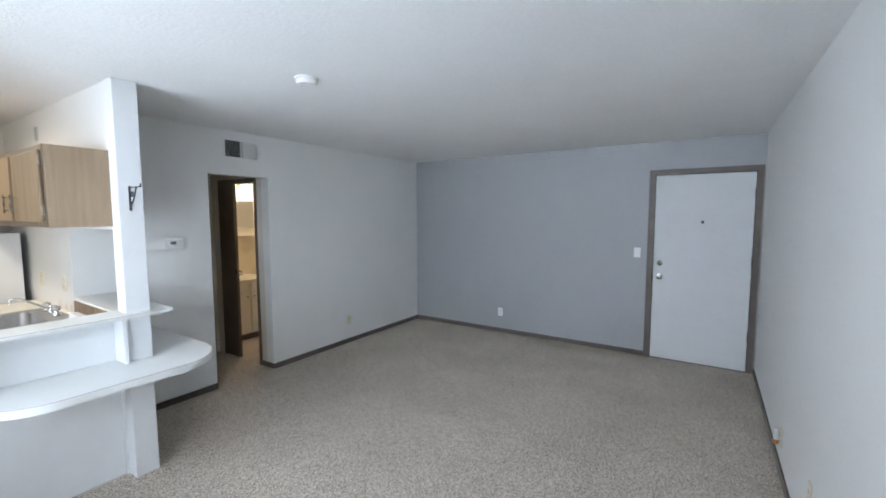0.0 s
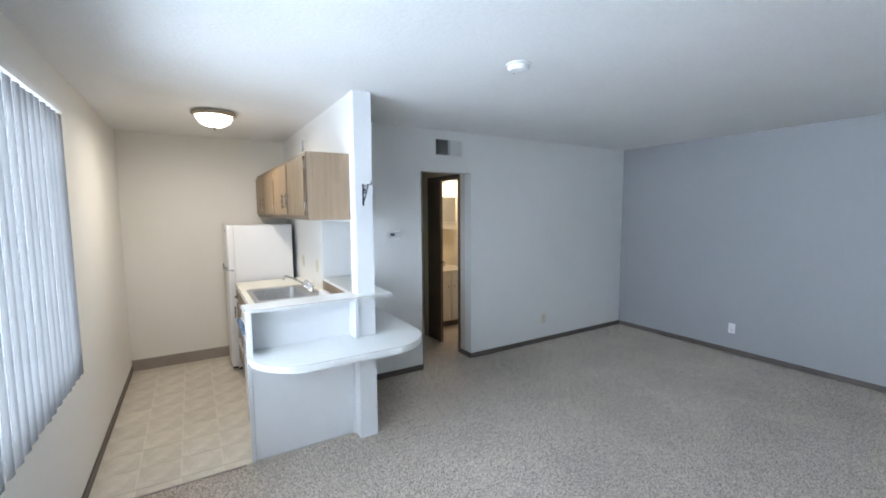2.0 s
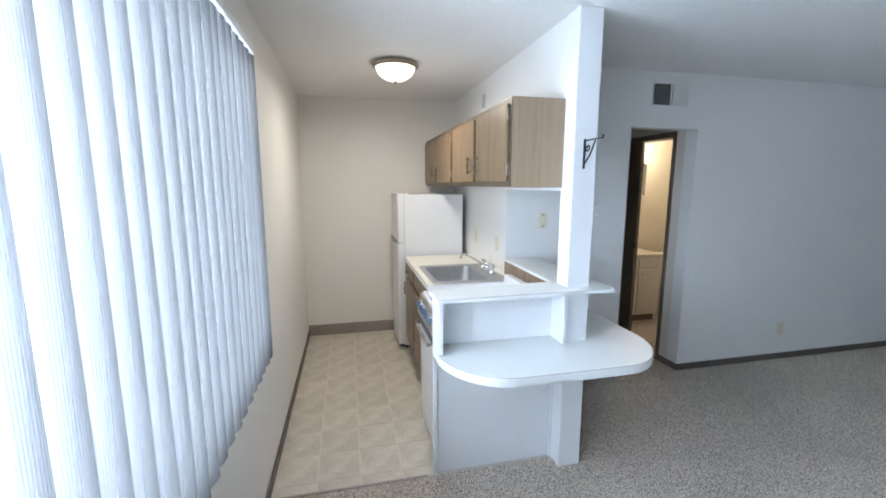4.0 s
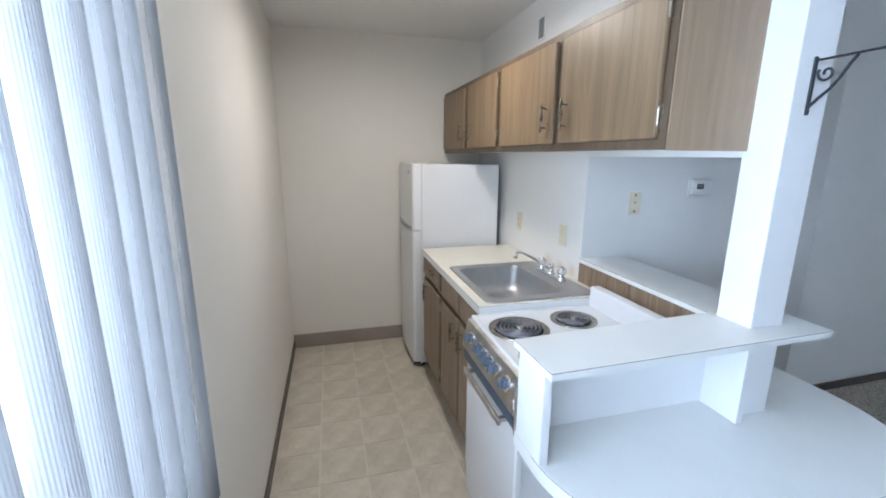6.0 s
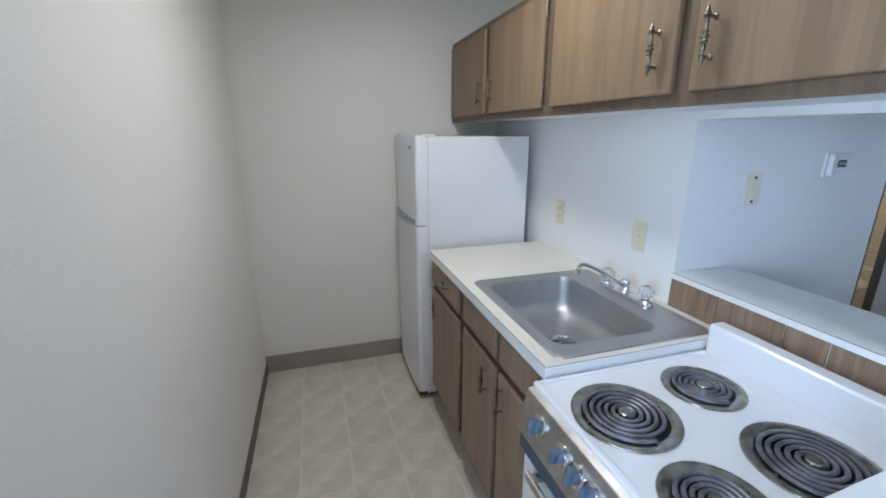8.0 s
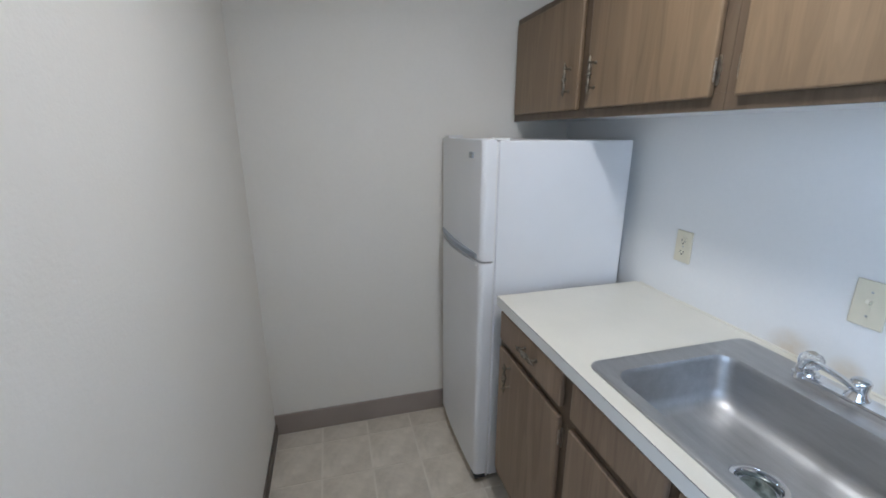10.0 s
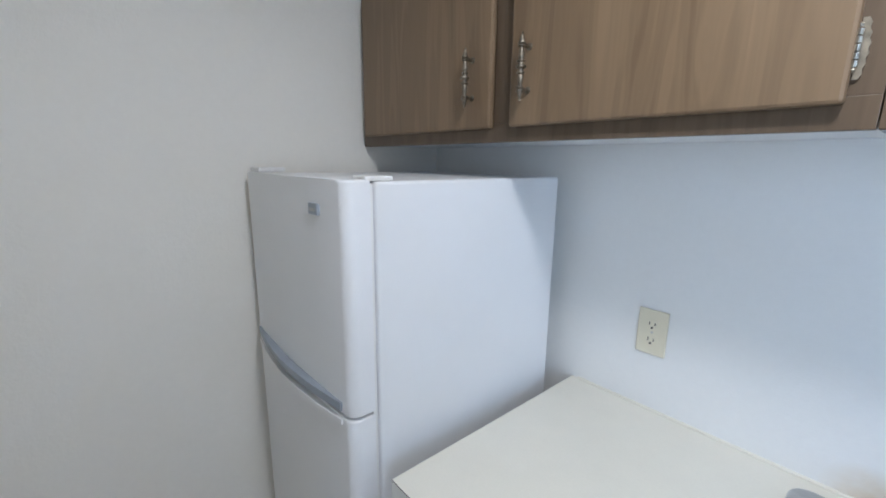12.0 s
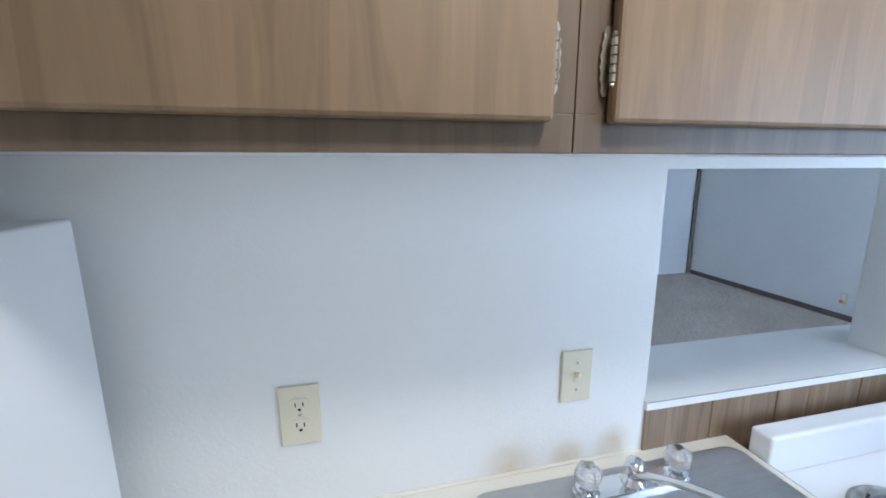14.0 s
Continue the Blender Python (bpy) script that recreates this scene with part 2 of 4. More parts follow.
def stained_wall():
    """The wall paint with three yellow-brown splash marks just above the counter."""
    m = M["wall"].copy()
    m.name = "stained_wall_paint"
    N, L = m.node_tree.nodes, m.node_tree.links
    b = N["Principled BSDF"]
    base = b.inputs["Base Color"].links[0].from_socket
    co = next(n for n in N if n.bl_idname == "ShaderNodeTexCoord")
    total = None
    for x, z, r in ((-4.66, 0.925, 0.070), (-4.52, 0.935, 0.048), (-4.405, 0.945, 0.052)):
        d = N.new("ShaderNodeVectorMath")
        d.operation = "DISTANCE"
        d.inputs[1].default_value = (x, YS, z)
        L.new(co.outputs["Object"], d.inputs[0])
        r1 = N.new("ShaderNodeMapRange")
        r1.inputs["From Min"].default_value, r1.inputs["From Max"].default_value = r, r * 0.2
        L.new(d.outputs["Value"], r1.inputs["Value"])
        if total is None:
            total = r1.outputs[0]
        else:
            mx = N.new("ShaderNodeMath")
            mx.operation = "MAXIMUM"
            L.new(total, mx.inputs[0])
            L.new(r1.outputs[0], mx.inputs[1])
            total = mx.outputs[0]
    n = N.new("ShaderNodeTexNoise")
    n.inputs["Scale"].default_value = 30
    L.new(co.outputs["Object"], n.inputs["Vector"])
    mu = N.new("ShaderNodeMath")
    mu.operation = "MULTIPLY"
    L.new(total, mu.inputs[0])
    L.new(n.outputs["Fac"], mu.inputs[1])
    mix = N.new("ShaderNodeMix")
    mix.data_type = "RGBA"
    mix.inputs[7].default_value = (0.62, 0.50, 0.33, 1)
    L.new(mu.outputs[0], mix.inputs[0])
    L.new(base, mix.inputs[6])
    L.new(mix.outputs[2], b.inputs["Base Color"])
    return m

M["tile"] = material("mottled_vinyl_tile", (0.69, 0.63, 0.535), 0.38, vary=0.0, scale=7, second=(0.56, 0.505, 0.42), blend=(0.38, 0.62), grain=0.05,
                     grain_scale=60, bump=0.0005, bump_scale=40, random_tone=0.05)
M["joint"] = material("pale_vinyl_joint", (0.72, 0.665, 0.57), 0.45, vary=0.04, scale=6)


def glow(name, color, strength):
    m = bpy.data.materials.new(name)
    m.use_nodes = True
    N, L = m.node_tree.nodes, m.node_tree.links
    N["Principled BSDF"].inputs["Base Color"].default_value = (0.9, 0.88, 0.84, 1)
    N["Principled BSDF"].inputs["Emission Color"].default_value = (*color, 1)
    N["Principled BSDF"].inputs["Emission Strength"].default_value = strength
    return m


M["lit_glass"] = glow("lit_frosted_glass", (1.0, 0.93, 0.80), 4.0)
M["bath_globe"] = glow("lit_bath_globe", (1.0, 0.86, 0.62), 3.0)


def vane_material():
    m = bpy.data.materials.new("white_ribbed_vinyl")
    m.use_nodes = True
    N, L = m.node_tree.nodes, m.node_tree.links
    N.remove(N["Principled BSDF"])
    out = N["Material Output"]
    dif, tr, mix = N.new("ShaderNodeBsdfDiffuse"), N.new("ShaderNodeBsdfTranslucent"), N.new("ShaderNodeMixShader")
    dif.inputs[0].default_value, tr.inputs[0].default_value = (0.84, 0.84, 0.84, 1), (0.86, 0.86, 0.87, 1)
    mix.inputs[0].default_value = 0.36
    fwd, mix2 = N.new("ShaderNodeBsdfRefraction"), N.new("ShaderNodeMixShader")
    fwd.inputs["Color"].default_value, fwd.inputs["Roughness"].default_value, fwd.inputs["IOR"].default_value = (0.93, 0.95, 0.99, 1), 0.50, 1.25
    mix2.inputs[0].default_value = 0.84
    uv = N.new("ShaderNodeUVMap")
    uv.uv_map = "strip"
    sep = N.new("ShaderNodeSeparateXYZ")
    L.new(uv.outputs[0], sep.inputs[0])
    sine, mul = N.new("ShaderNodeMath"), N.new("ShaderNodeMath")
    mul.operation, sine.operation = "MULTIPLY", "SINE"
    mul.inputs[1].default_value = 2 * math.pi * 17
    L.new(sep.outputs[0], mul.inputs[0])
    L.new(mul.outputs[0], sine.inputs[0])
    bp = N.new("ShaderNodeBump")
    bp.inputs["Strength"].default_value, bp.inputs["Distance"].default_value = 0.8, 0.0012
    L.new(sine.outputs[0], bp.inputs["Height"])
    L.new(bp.outputs[0], dif.inputs["Normal"])
    L.new(bp.outputs[0], tr.inputs["Normal"])
    L.new(dif.outputs[0], mix.inputs[1])
    L.new(tr.outputs[0], mix.inputs[2])
    L.new(mix.outputs[0], mix2.inputs[1])
    L.new(fwd.outputs[0], mix2.inputs[2])
    L.new(mix2.outputs[0], out.inputs[0])
    return m


M["vane"] = vane_material()


# ---- building helpers ----
def mesh_of(bm, mats, smooth=False):
    me = bpy.data.meshes.new("mesh")
    bm.normal_update()
    bm.to_mesh(me)
    bm.free()
    for m in (mats if isinstance(mats, (list, tuple)) else [mats]):
        me.materials.append(M[m])
    if smooth:
        for p in me.polygons:
            p.use_smooth = True
    return me


def part(name, bm, mat, parent=None, label="", smooth=False, kind=""):
    me = mesh_of(bm, mat, smooth)
    ob = new(name, me)
    if smooth:
        me.set_sharp_from_angle(angle=radians(40))
    if parent:
        ob.parent = parent
    return tagged(ob, label, kind=kind)


def thing(name, label, category, at=(0, 0, 0), group=""):
    ob = new(name)
    ob.location = at
    ob.empty_display_size = 0.05
    return tagged(ob, label, category, group)


def structure(name, bm, mat, label="", smooth=False):
    ob = part(name, bm, mat, None, "", smooth)
    return tagged(ob, label, kind="structure")


def box(x0, y0, z0, x1, y1, z1, bevel=0.0, seg=2, bm=None):
    bm2 = bmesh.new()
    bmesh.ops.create_cube(bm2, size=1)
    bmesh.ops.scale(bm2, vec=(abs(x1 - x0), abs(y1 - y0), abs(z1 - z0)), verts=bm2.verts)
    bmesh.ops.translate(bm2, vec=((x0 + x1) / 2, (y0 + y1) / 2, (z0 + z1) / 2), verts=bm2.verts)
    if bevel:
        bmesh.ops.bevel(bm2, geom=list(bm2.edges), offset=bevel, segments=seg, affect="EDGES", profile=0.5)
    return merge(bm, bm2)


def merge(bm, other):
    if bm is None:
        return other
    me = bpy.data.meshes.new("tmp")
    other.to_mesh(me)
    other.free()
    bm.from_mesh(me)
    bpy.data.meshes.remove(me)
    return bm


def moved(bm, m):
    bmesh.ops.transform(bm, matrix=m, verts=bm.verts)
    return bm


def lathe(profile, seg=24, bm=None, m=None):
    """Turns (radius, height) pairs round z."""
    b = bmesh.new()
    rings = []
    for r, z in profile:
        if r < 1e-6:
            rings.append([b.verts.new((0, 0, z))])
        else:
            rings.append([b.verts.new((r * math.cos(2 * math.pi * k / seg), r * math.sin(2 * math.pi * k / seg), z)) for k in range(seg)])
    for a, c in zip(rings, rings[1:]):
        for k in range(seg):
            j = (k + 1) % seg
            f = [a[0], c[k], c[j]] if len(a) == 1 and len(c) > 1 else [a[k], a[j], c[0]] if len(c) == 1 and len(a) > 1 else [a[k], a[j], c[j], c[k]] if len(a) > 1 else None
            if f:
                b.faces.new(f)
    bmesh.ops.recalc_face_normals(b, faces=b.faces)
    if m:
        moved(b, m)
    return merge(bm, b)


def tube(points, r, seg=10, bm=None, close=False):
    """A round bar along points."""
    b = bmesh.new()
    pts = [Vector(p) for p in points]
    rings = []
    up = Vector((0.13, 0.21, 0.97))
    for i, p in enumerate(pts):
        if close:
            d = pts[(i + 1) % len(pts)] - pts[i - 1]
        else:
            d = pts[min(i + 1, len(pts) - 1)] - pts[max(i - 1, 0)]
        d.normalize()
        side = d.cross(up)
        if side.length < 0.1:
            side = d.cross(Vector((1, 0, 0)))
        side.normalize()
        top = side.cross(d)
        rr = r[i] if isinstance(r, (list, tuple)) else r
        rings.append([b.verts.new(p + rr * (math.cos(2 * math.pi * k / seg) * side + math.sin(2 * math.pi * k / seg) * top)) for k in range(seg)])
    pairs = list(zip(rings, rings[1:])) + ([(rings[-1], rings[0])] if close else [])
    for a, c in pairs:
        for k in range(seg):
            b.faces.new([a[k], a[(k + 1) % seg], c[(k + 1) % seg], c[k]])
    if not close:
        b.faces.new(rings[0][::-1])
        b.faces.new(rings[-1])
    bmesh.ops.recalc_face_normals(b, faces=b.faces)
    return merge(bm, b)


def slab(outline, z0, z1, bevel=0.0, seg=2):
    """A plate of the plan's outline (counter-clockwise)."""
    b = bmesh.new()
    lo = [b.verts.new((x, y, z0)) for x, y in outline]
    hi = [b.verts.new((x, y, z1)) for x, y in outline]
    b.faces.new(lo[::-1])
    top = b.faces.new(hi)
    n = len(lo)
    for k in range(n):
        b.faces.new([lo[k], lo[(k + 1) % n], hi[(k + 1) % n], hi[k]])
    if bevel:
        bmesh.ops.bevel(b, geom=list(top.edges), offset=bevel, segments=seg, affect="EDGES", profile=0.5)
    return b


def arc(cx, cy, rx, ry, a0, a1, n=12):
    return [(cx + rx * math.cos(radians(a0 + (a1 - a0) * k / n)), cy + ry * math.sin(radians(a0 + (a1 - a0) * k / n))) for k in range(n + 1)]


def rounded(x0, y0, x1, y1, r, n=6):
    return arc(x1 - r, y1 - r, r, r, 0, 90, n) + arc(x0 + r, y1 - r, r, r, 90, 180, n) + arc(x0 + r, y0 + r, r, r, 180, 270, n) + arc(x1 - r, y0 + r, r, r, 270, 360, n)


def loft(rings):
    """Joins closed rings of equal length, given as lists of 3D points; closes the last."""
    b = bmesh.new()
    vs = [[b.verts.new(p) for p in ring] for ring in rings]
    n = len(vs[0])
    for a, c in zip(vs, vs[1:]):
        for k in range(n):
            b.faces.new([a[k], a[(k + 1) % n], c[(k + 1) % n], c[k]])
    return b, vs


# ---- the plan, in metres ----
XB, XH, YS, YG, H = -5.905, -4.334, 1.585, 5.80, 2.44   # kitchen end wall, hall wall, sink wall, grey wall, ceiling
PX0, PX1, PY0, PY1 = -3.535, -3.418, 1.577, 1.708       # the post
CARPET_X = -3.505
WT = 0.12
LZ, SHZ = 1.038, 0.734                                # tops of the bar's ledge and shelf
FZ = -0.02                                            # top of the floor
OP0, OP1, OPZ = 2.588, 3.200, 2.020                    # the hall opening

M["stained"] = stained_wall()

# ---- large structure ----
structure("ground", box(-40, -60, -0.30, 40, -0.3, -0.20), "ground", "grey paved ground outside the window")
b = box(CARPET_X, -WT, -0.12, WT, YG + WT, FZ)
b = box(-6.2, PY1, -0.12, CARPET_X, YG + WT, FZ, bm=b)
structure("carpet", b, "carpet", "beige speckled frieze carpet, wall to wall")
floor_base = structure("vinyl_floor", box(XB - WT, -WT, -0.12, CARPET_X, PY1, FZ - 0.003), "joint", "beige mottled sheet-vinyl kitchen floor in squares")
structure("ceiling", box(-6.2, -WT, H, WT, YG + WT, H + 0.1), "ceiling", "white textured ceiling")

b = box(XB - WT, -WT, -0.1, WIN_X0, 0, H)
b = box(WIN_X1, -WT, -0.1, WT, 0, H, bm=b)
b = box(WIN_X0, -WT, -0.1, WIN_X1, 0, WIN_Z0, bm=b)
b = box(WIN_X0, -WT, WIN_Z1, WIN_X1, 0, H, bm=b)
structure("wall_window", b, "cream_wall", "plain off-white wall with a wide window, warm lamp tint in its colour")
structure("wall_kitchen_end", box(XB - WT, 0, -0.1, XB, YS, H), "cream_wall", "plain off-white kitchen end wall, warm lamp tint in its colour")
b = box(XB - WT, YS, -0.1, XH, YS + WT, H)
b = box(XH, YS, 1.548, PX0, YS + 0.11, H, bm=b)
structure("wall_sink", b, "stained", "off-white wall behind the sink, with a pass-through")
structure("wall_pony", box(XH, YS, -0.1, PX0, YS + 0.11, LZ - 0.022), "wall", "low off-white wall under the pass-through")
b = box(XH - WT, YS + WT, -0.1, XH, OP0, H)
b = box(XH - WT, OP1, -0.1, XH, YG, H, bm=b)
b = box(XH - WT, OP0, OPZ, XH, OP1, H, bm=b)
structure("wall_hall", b, "wall", "off-white wall with a brown-cased opening")
DX0, DX1, DZ = -1.043, -0.012, 2.128
b = box(XH - WT, YG, -0.1, DX0 + 0.03, YG + WT, H)
b = box(DX1 - 0.03, YG, -0.1, WT, YG + WT, H, bm=b)
b = box(DX0 + 0.03, YG, DZ - 0.03, DX1 - 0.03, YG + WT, H, bm=b)
b = box(DX0 + 0.03, YG + 0.08, -0.1, DX1 - 0.03, YG + WT, DZ - 0.03, bm=b)
structure("wall_accent", b, "accent", "pale blue-grey painted accent wall")
structure("wall_right", box(0, -WT, -0.1, WT, YG, H), "wall", "plain off-white side wall")
structure("post", box(PX0, PY0, FZ - 0.02, PX1, PY1, H, 0.004), "white", "square white painted post from floor to ceiling")

# hall and bathroom shell
structure("wall_bath_far", box(-6.15, 1.9, -0.1, -6.05, YG, H), "bathwall", "cream far wall of the bathroom")
b = box(-6.05, OP1, -0.1, -5.272, 3.32, H)
b = box(-5.272, OP1, 2.03, -4.55, 3.32, H, bm=b)
b = box(-4.55, OP1, -0.1, XH - WT, 3.32, H, bm=b)
structure("wall_bath", b, "hall", "tan wall with the bathroom doorway")
structure("wall_bath_end", box(-6.05, 5.25, -0.1, XH - WT, 5.35, H), "bathwall", "cream bathroom end wall")

# skirting and trims
b = box(XH, OP1, FZ, XH + 0.012, YG, 0.036, 0.002)
b = box(XH, YS + 0.115, FZ, XH + 0.012, OP0, 0.036, 0.002, bm=b)
structure("baseboard", b, "brown", "thin dark brown baseboard")
structure("baseboard", box(XH + 0.012, YG - 0.012, FZ, DX0, YG, 0.036, 0.002), "brown", "thin dark brown baseboard")
structure("baseboard", box(-0.012, 0, FZ, 0, YG - 0.02, 0.040, 0.002), "brown", "thin dark brown baseboard")
structure("baseboard", box(XB + 0.01, 0, FZ - 0.003, CARPET_X, 0.010, 0.045, 0.002), "brown", "thin dark brown baseboard")
structure("baseboard", box(CARPET_X, 0, FZ, -0.012, 0.010, 0.045, 0.002), "brown", "thin dark brown baseboard")
structure("baseboard", box(XB, 0, FZ - 0.003, XB + 0.010, YS, 0.095, 0.003), "taupe", "taupe vinyl cove baseboard")
structure("floor_edge_strip", box(CARPET_X - 0.010, 0.012, FZ - 0.003, CARPET_X + 0.004, 0.83, FZ + 0.004, 0.001), "taupe", "worn beige strip where carpet meets vinyl")

structure("opening_edge", box(XH - 0.03, OP0, FZ, XH + 0.002, OP0 + 0.006, OPZ), "brown", "thin brown edge strip on the hall opening")
structure("baseboard", box(-4.545, OP1 - 0.012, FZ, XH + 0.012, OP1 - 0.0005, 0.036, 0.002), "brown", "thin dark brown baseboard")
b = box(-5.272, OP1 - 0.012, FZ, -5.250, 3.345, 2.033)
b = box(-5.250, OP1 - 0.012, 1.985, -4.580, 3.33, 2.033, bm=b)
b = box(-4.580, OP1 - 0.012, FZ, -4.547, 3.33, 2.033, bm=b)
structure("bath_door_frame", b, "dark", "dark brown frame of the bathroom doorway")
t = thing("sliding_door", "dark brown wooden bathroom door, slid half open", "door", (-5.249, OP1 - 0.010, FZ))
part("door_leaf", box(0, 0, 0.008, 0.284, 0.034, 2.003, 0.003), "dark", t)
part("edge_pull", box(0.270, -0.004, 0.985, 0.286, 0.012, 1.035, 0.002), "iron", t, "small black metal edge pull")


# ---- window and blind ----
def window():
    w = thing("window_1", "wide white-framed window behind a closed vertical blind", "window", (0, 0, 0))
    tagged(w, kind="structure")
    x0, x1, z0, z1 = WIN_X0, WIN_X1, WIN_Z0, WIN_Z1
    b = box(x0, -0.10, z0, x1, -0.05, z0 + 0.04, 0.003)
    b = box(x0, -0.10, z1 - 0.04, x1, -0.05, z1, 0.003, bm=b)
    xm = (x0 + x1) / 2
    for x in (x0, xm - 0.02, x1 - 0.04):
        b = box(x, -0.10, z0 + 0.04, x + 0.04, -0.05, z1 - 0.04, 0.003, bm=b)
    part("window_frame", b, "plastic", w)
    for a, c in ((x0 + 0.04, xm - 0.02), (xm + 0.02, x1 - 0.04)):
        p = part("pane", box(a, -0.078, z0 + 0.04, c, -0.072, z1 - 0.04), "glass", w)
        p.visible_shadow = False


window()
BL_X0, BL_X1, BL_Z0, BL_Z1, BL_Y = -3.415, -0.62, 0.798, 2.108, 0.068


def blind():
    t = thing("vertical_blind", "white ribbed vinyl vertical blind, closed, hanging over the window", "window blind", (0, BL_Y, BL_Z0))
    rail = part("head_rail", box(BL_X0 - 0.03, -BL_Y + 0.002, BL_Z1 - BL_Z0 + 0.012, BL_X1, 0.018, BL_Z1 - BL_Z0 + 0.045, 0.003), "plastic", t, "slim white head rail")
    w, n = 0.089, 8
    pitch = 0.082
    bm = bmesh.new()
    uv = bm.loops.layers.uv.new("strip")
    hgt = BL_Z1 - BL_Z0
    cols = []
    for k in range(n + 1):
        u = k / n
        x, y = (u - 0.5) * w, 0.010 * (1 - (2 * u - 1) ** 2)
        cols.append((u, bm.verts.new((x, y, 0)), bm.verts.new((x, y, hgt))))
    for (u0, a, c), (u1, d, e) in zip(cols, cols[1:]):
        f = bm.faces.new([a, d, e, c])
        for loop, uvv in zip(f.loops, ((u0, 0), (u1, 0), (u1, 1), (u0, 1))):
            loop[uv].uv = uvv
    vane = mesh_of(bm, "vane", True)
    clip = mesh_of(box(-0.008, -0.004, hgt - 0.002, 0.008, 0.006, hgt + 0.014, 0.001), "clear")
    rnd = random.Random(4)
    x = BL_X0 + 0.04
    while x < BL_X1 - 0.03:
        ang = -22 + rnd.uniform(-3, 3)
        v = new("vane", vane)
        v.parent = t
        v.matrix_basis = pose(x, 0, rnd.uniform(-0.003, 0.003), rnd.uniform(-0.15, 0.15), rnd.uniform(-0.1, 0.1), ang)
        c = new("vane_clip", clip)
        c.parent = t
        c.matrix_basis = pose(x, 0, 0, 0, 0, ang)
        x += pitch


blind()


# ---- the entry door ----
def entry_door():
    d = thing("door_1", "closed plain white entry door in a wide brown frame", "door", (DX0, YG, 0))
    tagged(d, kind="structure")
    W = DX1 - DX0
    b = box(0, -0.018, FZ, 0.062, 0.079, DZ, 0.003)
    b = box(W - 0.055, -0.018, FZ, W, 0.079, DZ, 0.003, bm=b)
    b = box(0.062, -0.018, DZ - 0.058, W - 0.055, 0.079, DZ, 0.003, bm=b)
    part("door_frame", b, "brown", d, "wide brown painted frame")
    part("door_leaf", box(0.066, 0.004, FZ + 0.006, W - 0.060, 0.044, DZ - 0.062, 0.002), "door", d, "flat white door leaf")
    part("threshold", box(0.062, -0.012, FZ, W - 0.055, 0.03, FZ + 0.006, 0.002), "brown", d)
    k = lathe([(0, 0.062), (0.016, 0.061), (0.026, 0.052), (0.028, 0.042), (0.022, 0.030), (0.012, 0.024), (0.011, 0.008), (0.032, 0.006), (0.033, 0)], 24, m=pose(0.134, 0.004, 0.925, 90))
    part("door_knob", k, "aged", d, "polished round knob", True)
    k = lathe([(0, 0.018), (0.012, 0.018), (0.018, 0.014), (0.028, 0.010), (0.030, 0)], 24, m=pose(0.134, 0.004, 1.082, 90))
    k = box(0.131, -0.020, 1.070, 0.137, -0.012, 1.094, 0.001, bm=k)
    part("deadbolt", k, "aged", d, "round deadbolt with thumb turn", True)
    k = lathe([(0, 0.004), (0.006, 0.004), (0.007, 0.008), (0.014, 0.007), (0.016, 0)], 20, m=pose(0.527, 0.004, 1.55, 90))
    part("peephole", k, "iron", d, "small dark peephole", True)
    part("strike_plate", box(0.060, -0.006, 0.88, 0.068, 0.004, 0.95, 0.001), "iron", d)
    for z in (0.35, 1.15, 1.85):
        part("hinge", tube([(W - 0.058, -0.004, z - 0.05), (W - 0.058, -0.004, z + 0.05)], 0.006, 8), "iron", d)


entry_door()


# ---- shared small parts ----
def pull(name, parent, at, rot=0, label="ornate antique brass pull"):
    """A turned bar pull, 0.115 m long along z, on two short posts; it stands out towards -y."""
    prof = [(0, -0.068), (0.0028, -0.0665), (0.0018, -0.064), (0.0042, -0.058), (0.0060, -0.051), (0.0088, -0.047), (0.0088, -0.0455), (0.0055, -0.044),
            (0.0085, -0.0415), (0.0085, -0.040), (0.0045, -0.038), (0.0052, -0.030), (0.0070, -0.020), (0.0050, -0.0145), (0.0092, -0.0125), (0.0092, -0.0105),
            (0.0060, -0.0085), (0.0065, -0.004), (0.0115, -0.0015), (0.0115, 0)]
    prof = prof + [(rad, -z) for rad, z in prof[-2::-1]]
    prof = [(rad * 0.9, z * 0.93) for rad, z in prof]
    b = lathe(prof, 14, m=pose(0, -0.024, 0))
    for z in (-0.040, 0.040):
        b = tube([(0, 0, z), (0, -0.024, z)], 0.0032, 8, bm=b)
        b = lathe([(0.007, 0), (0.006, 0.003), (0.003, 0.004)], 10, bm=b, m=pose(0, 0, z, 90))
    moved(b, pose(*at, 0, rot, 0))
    return part(name, b, "brass", parent, label, True)


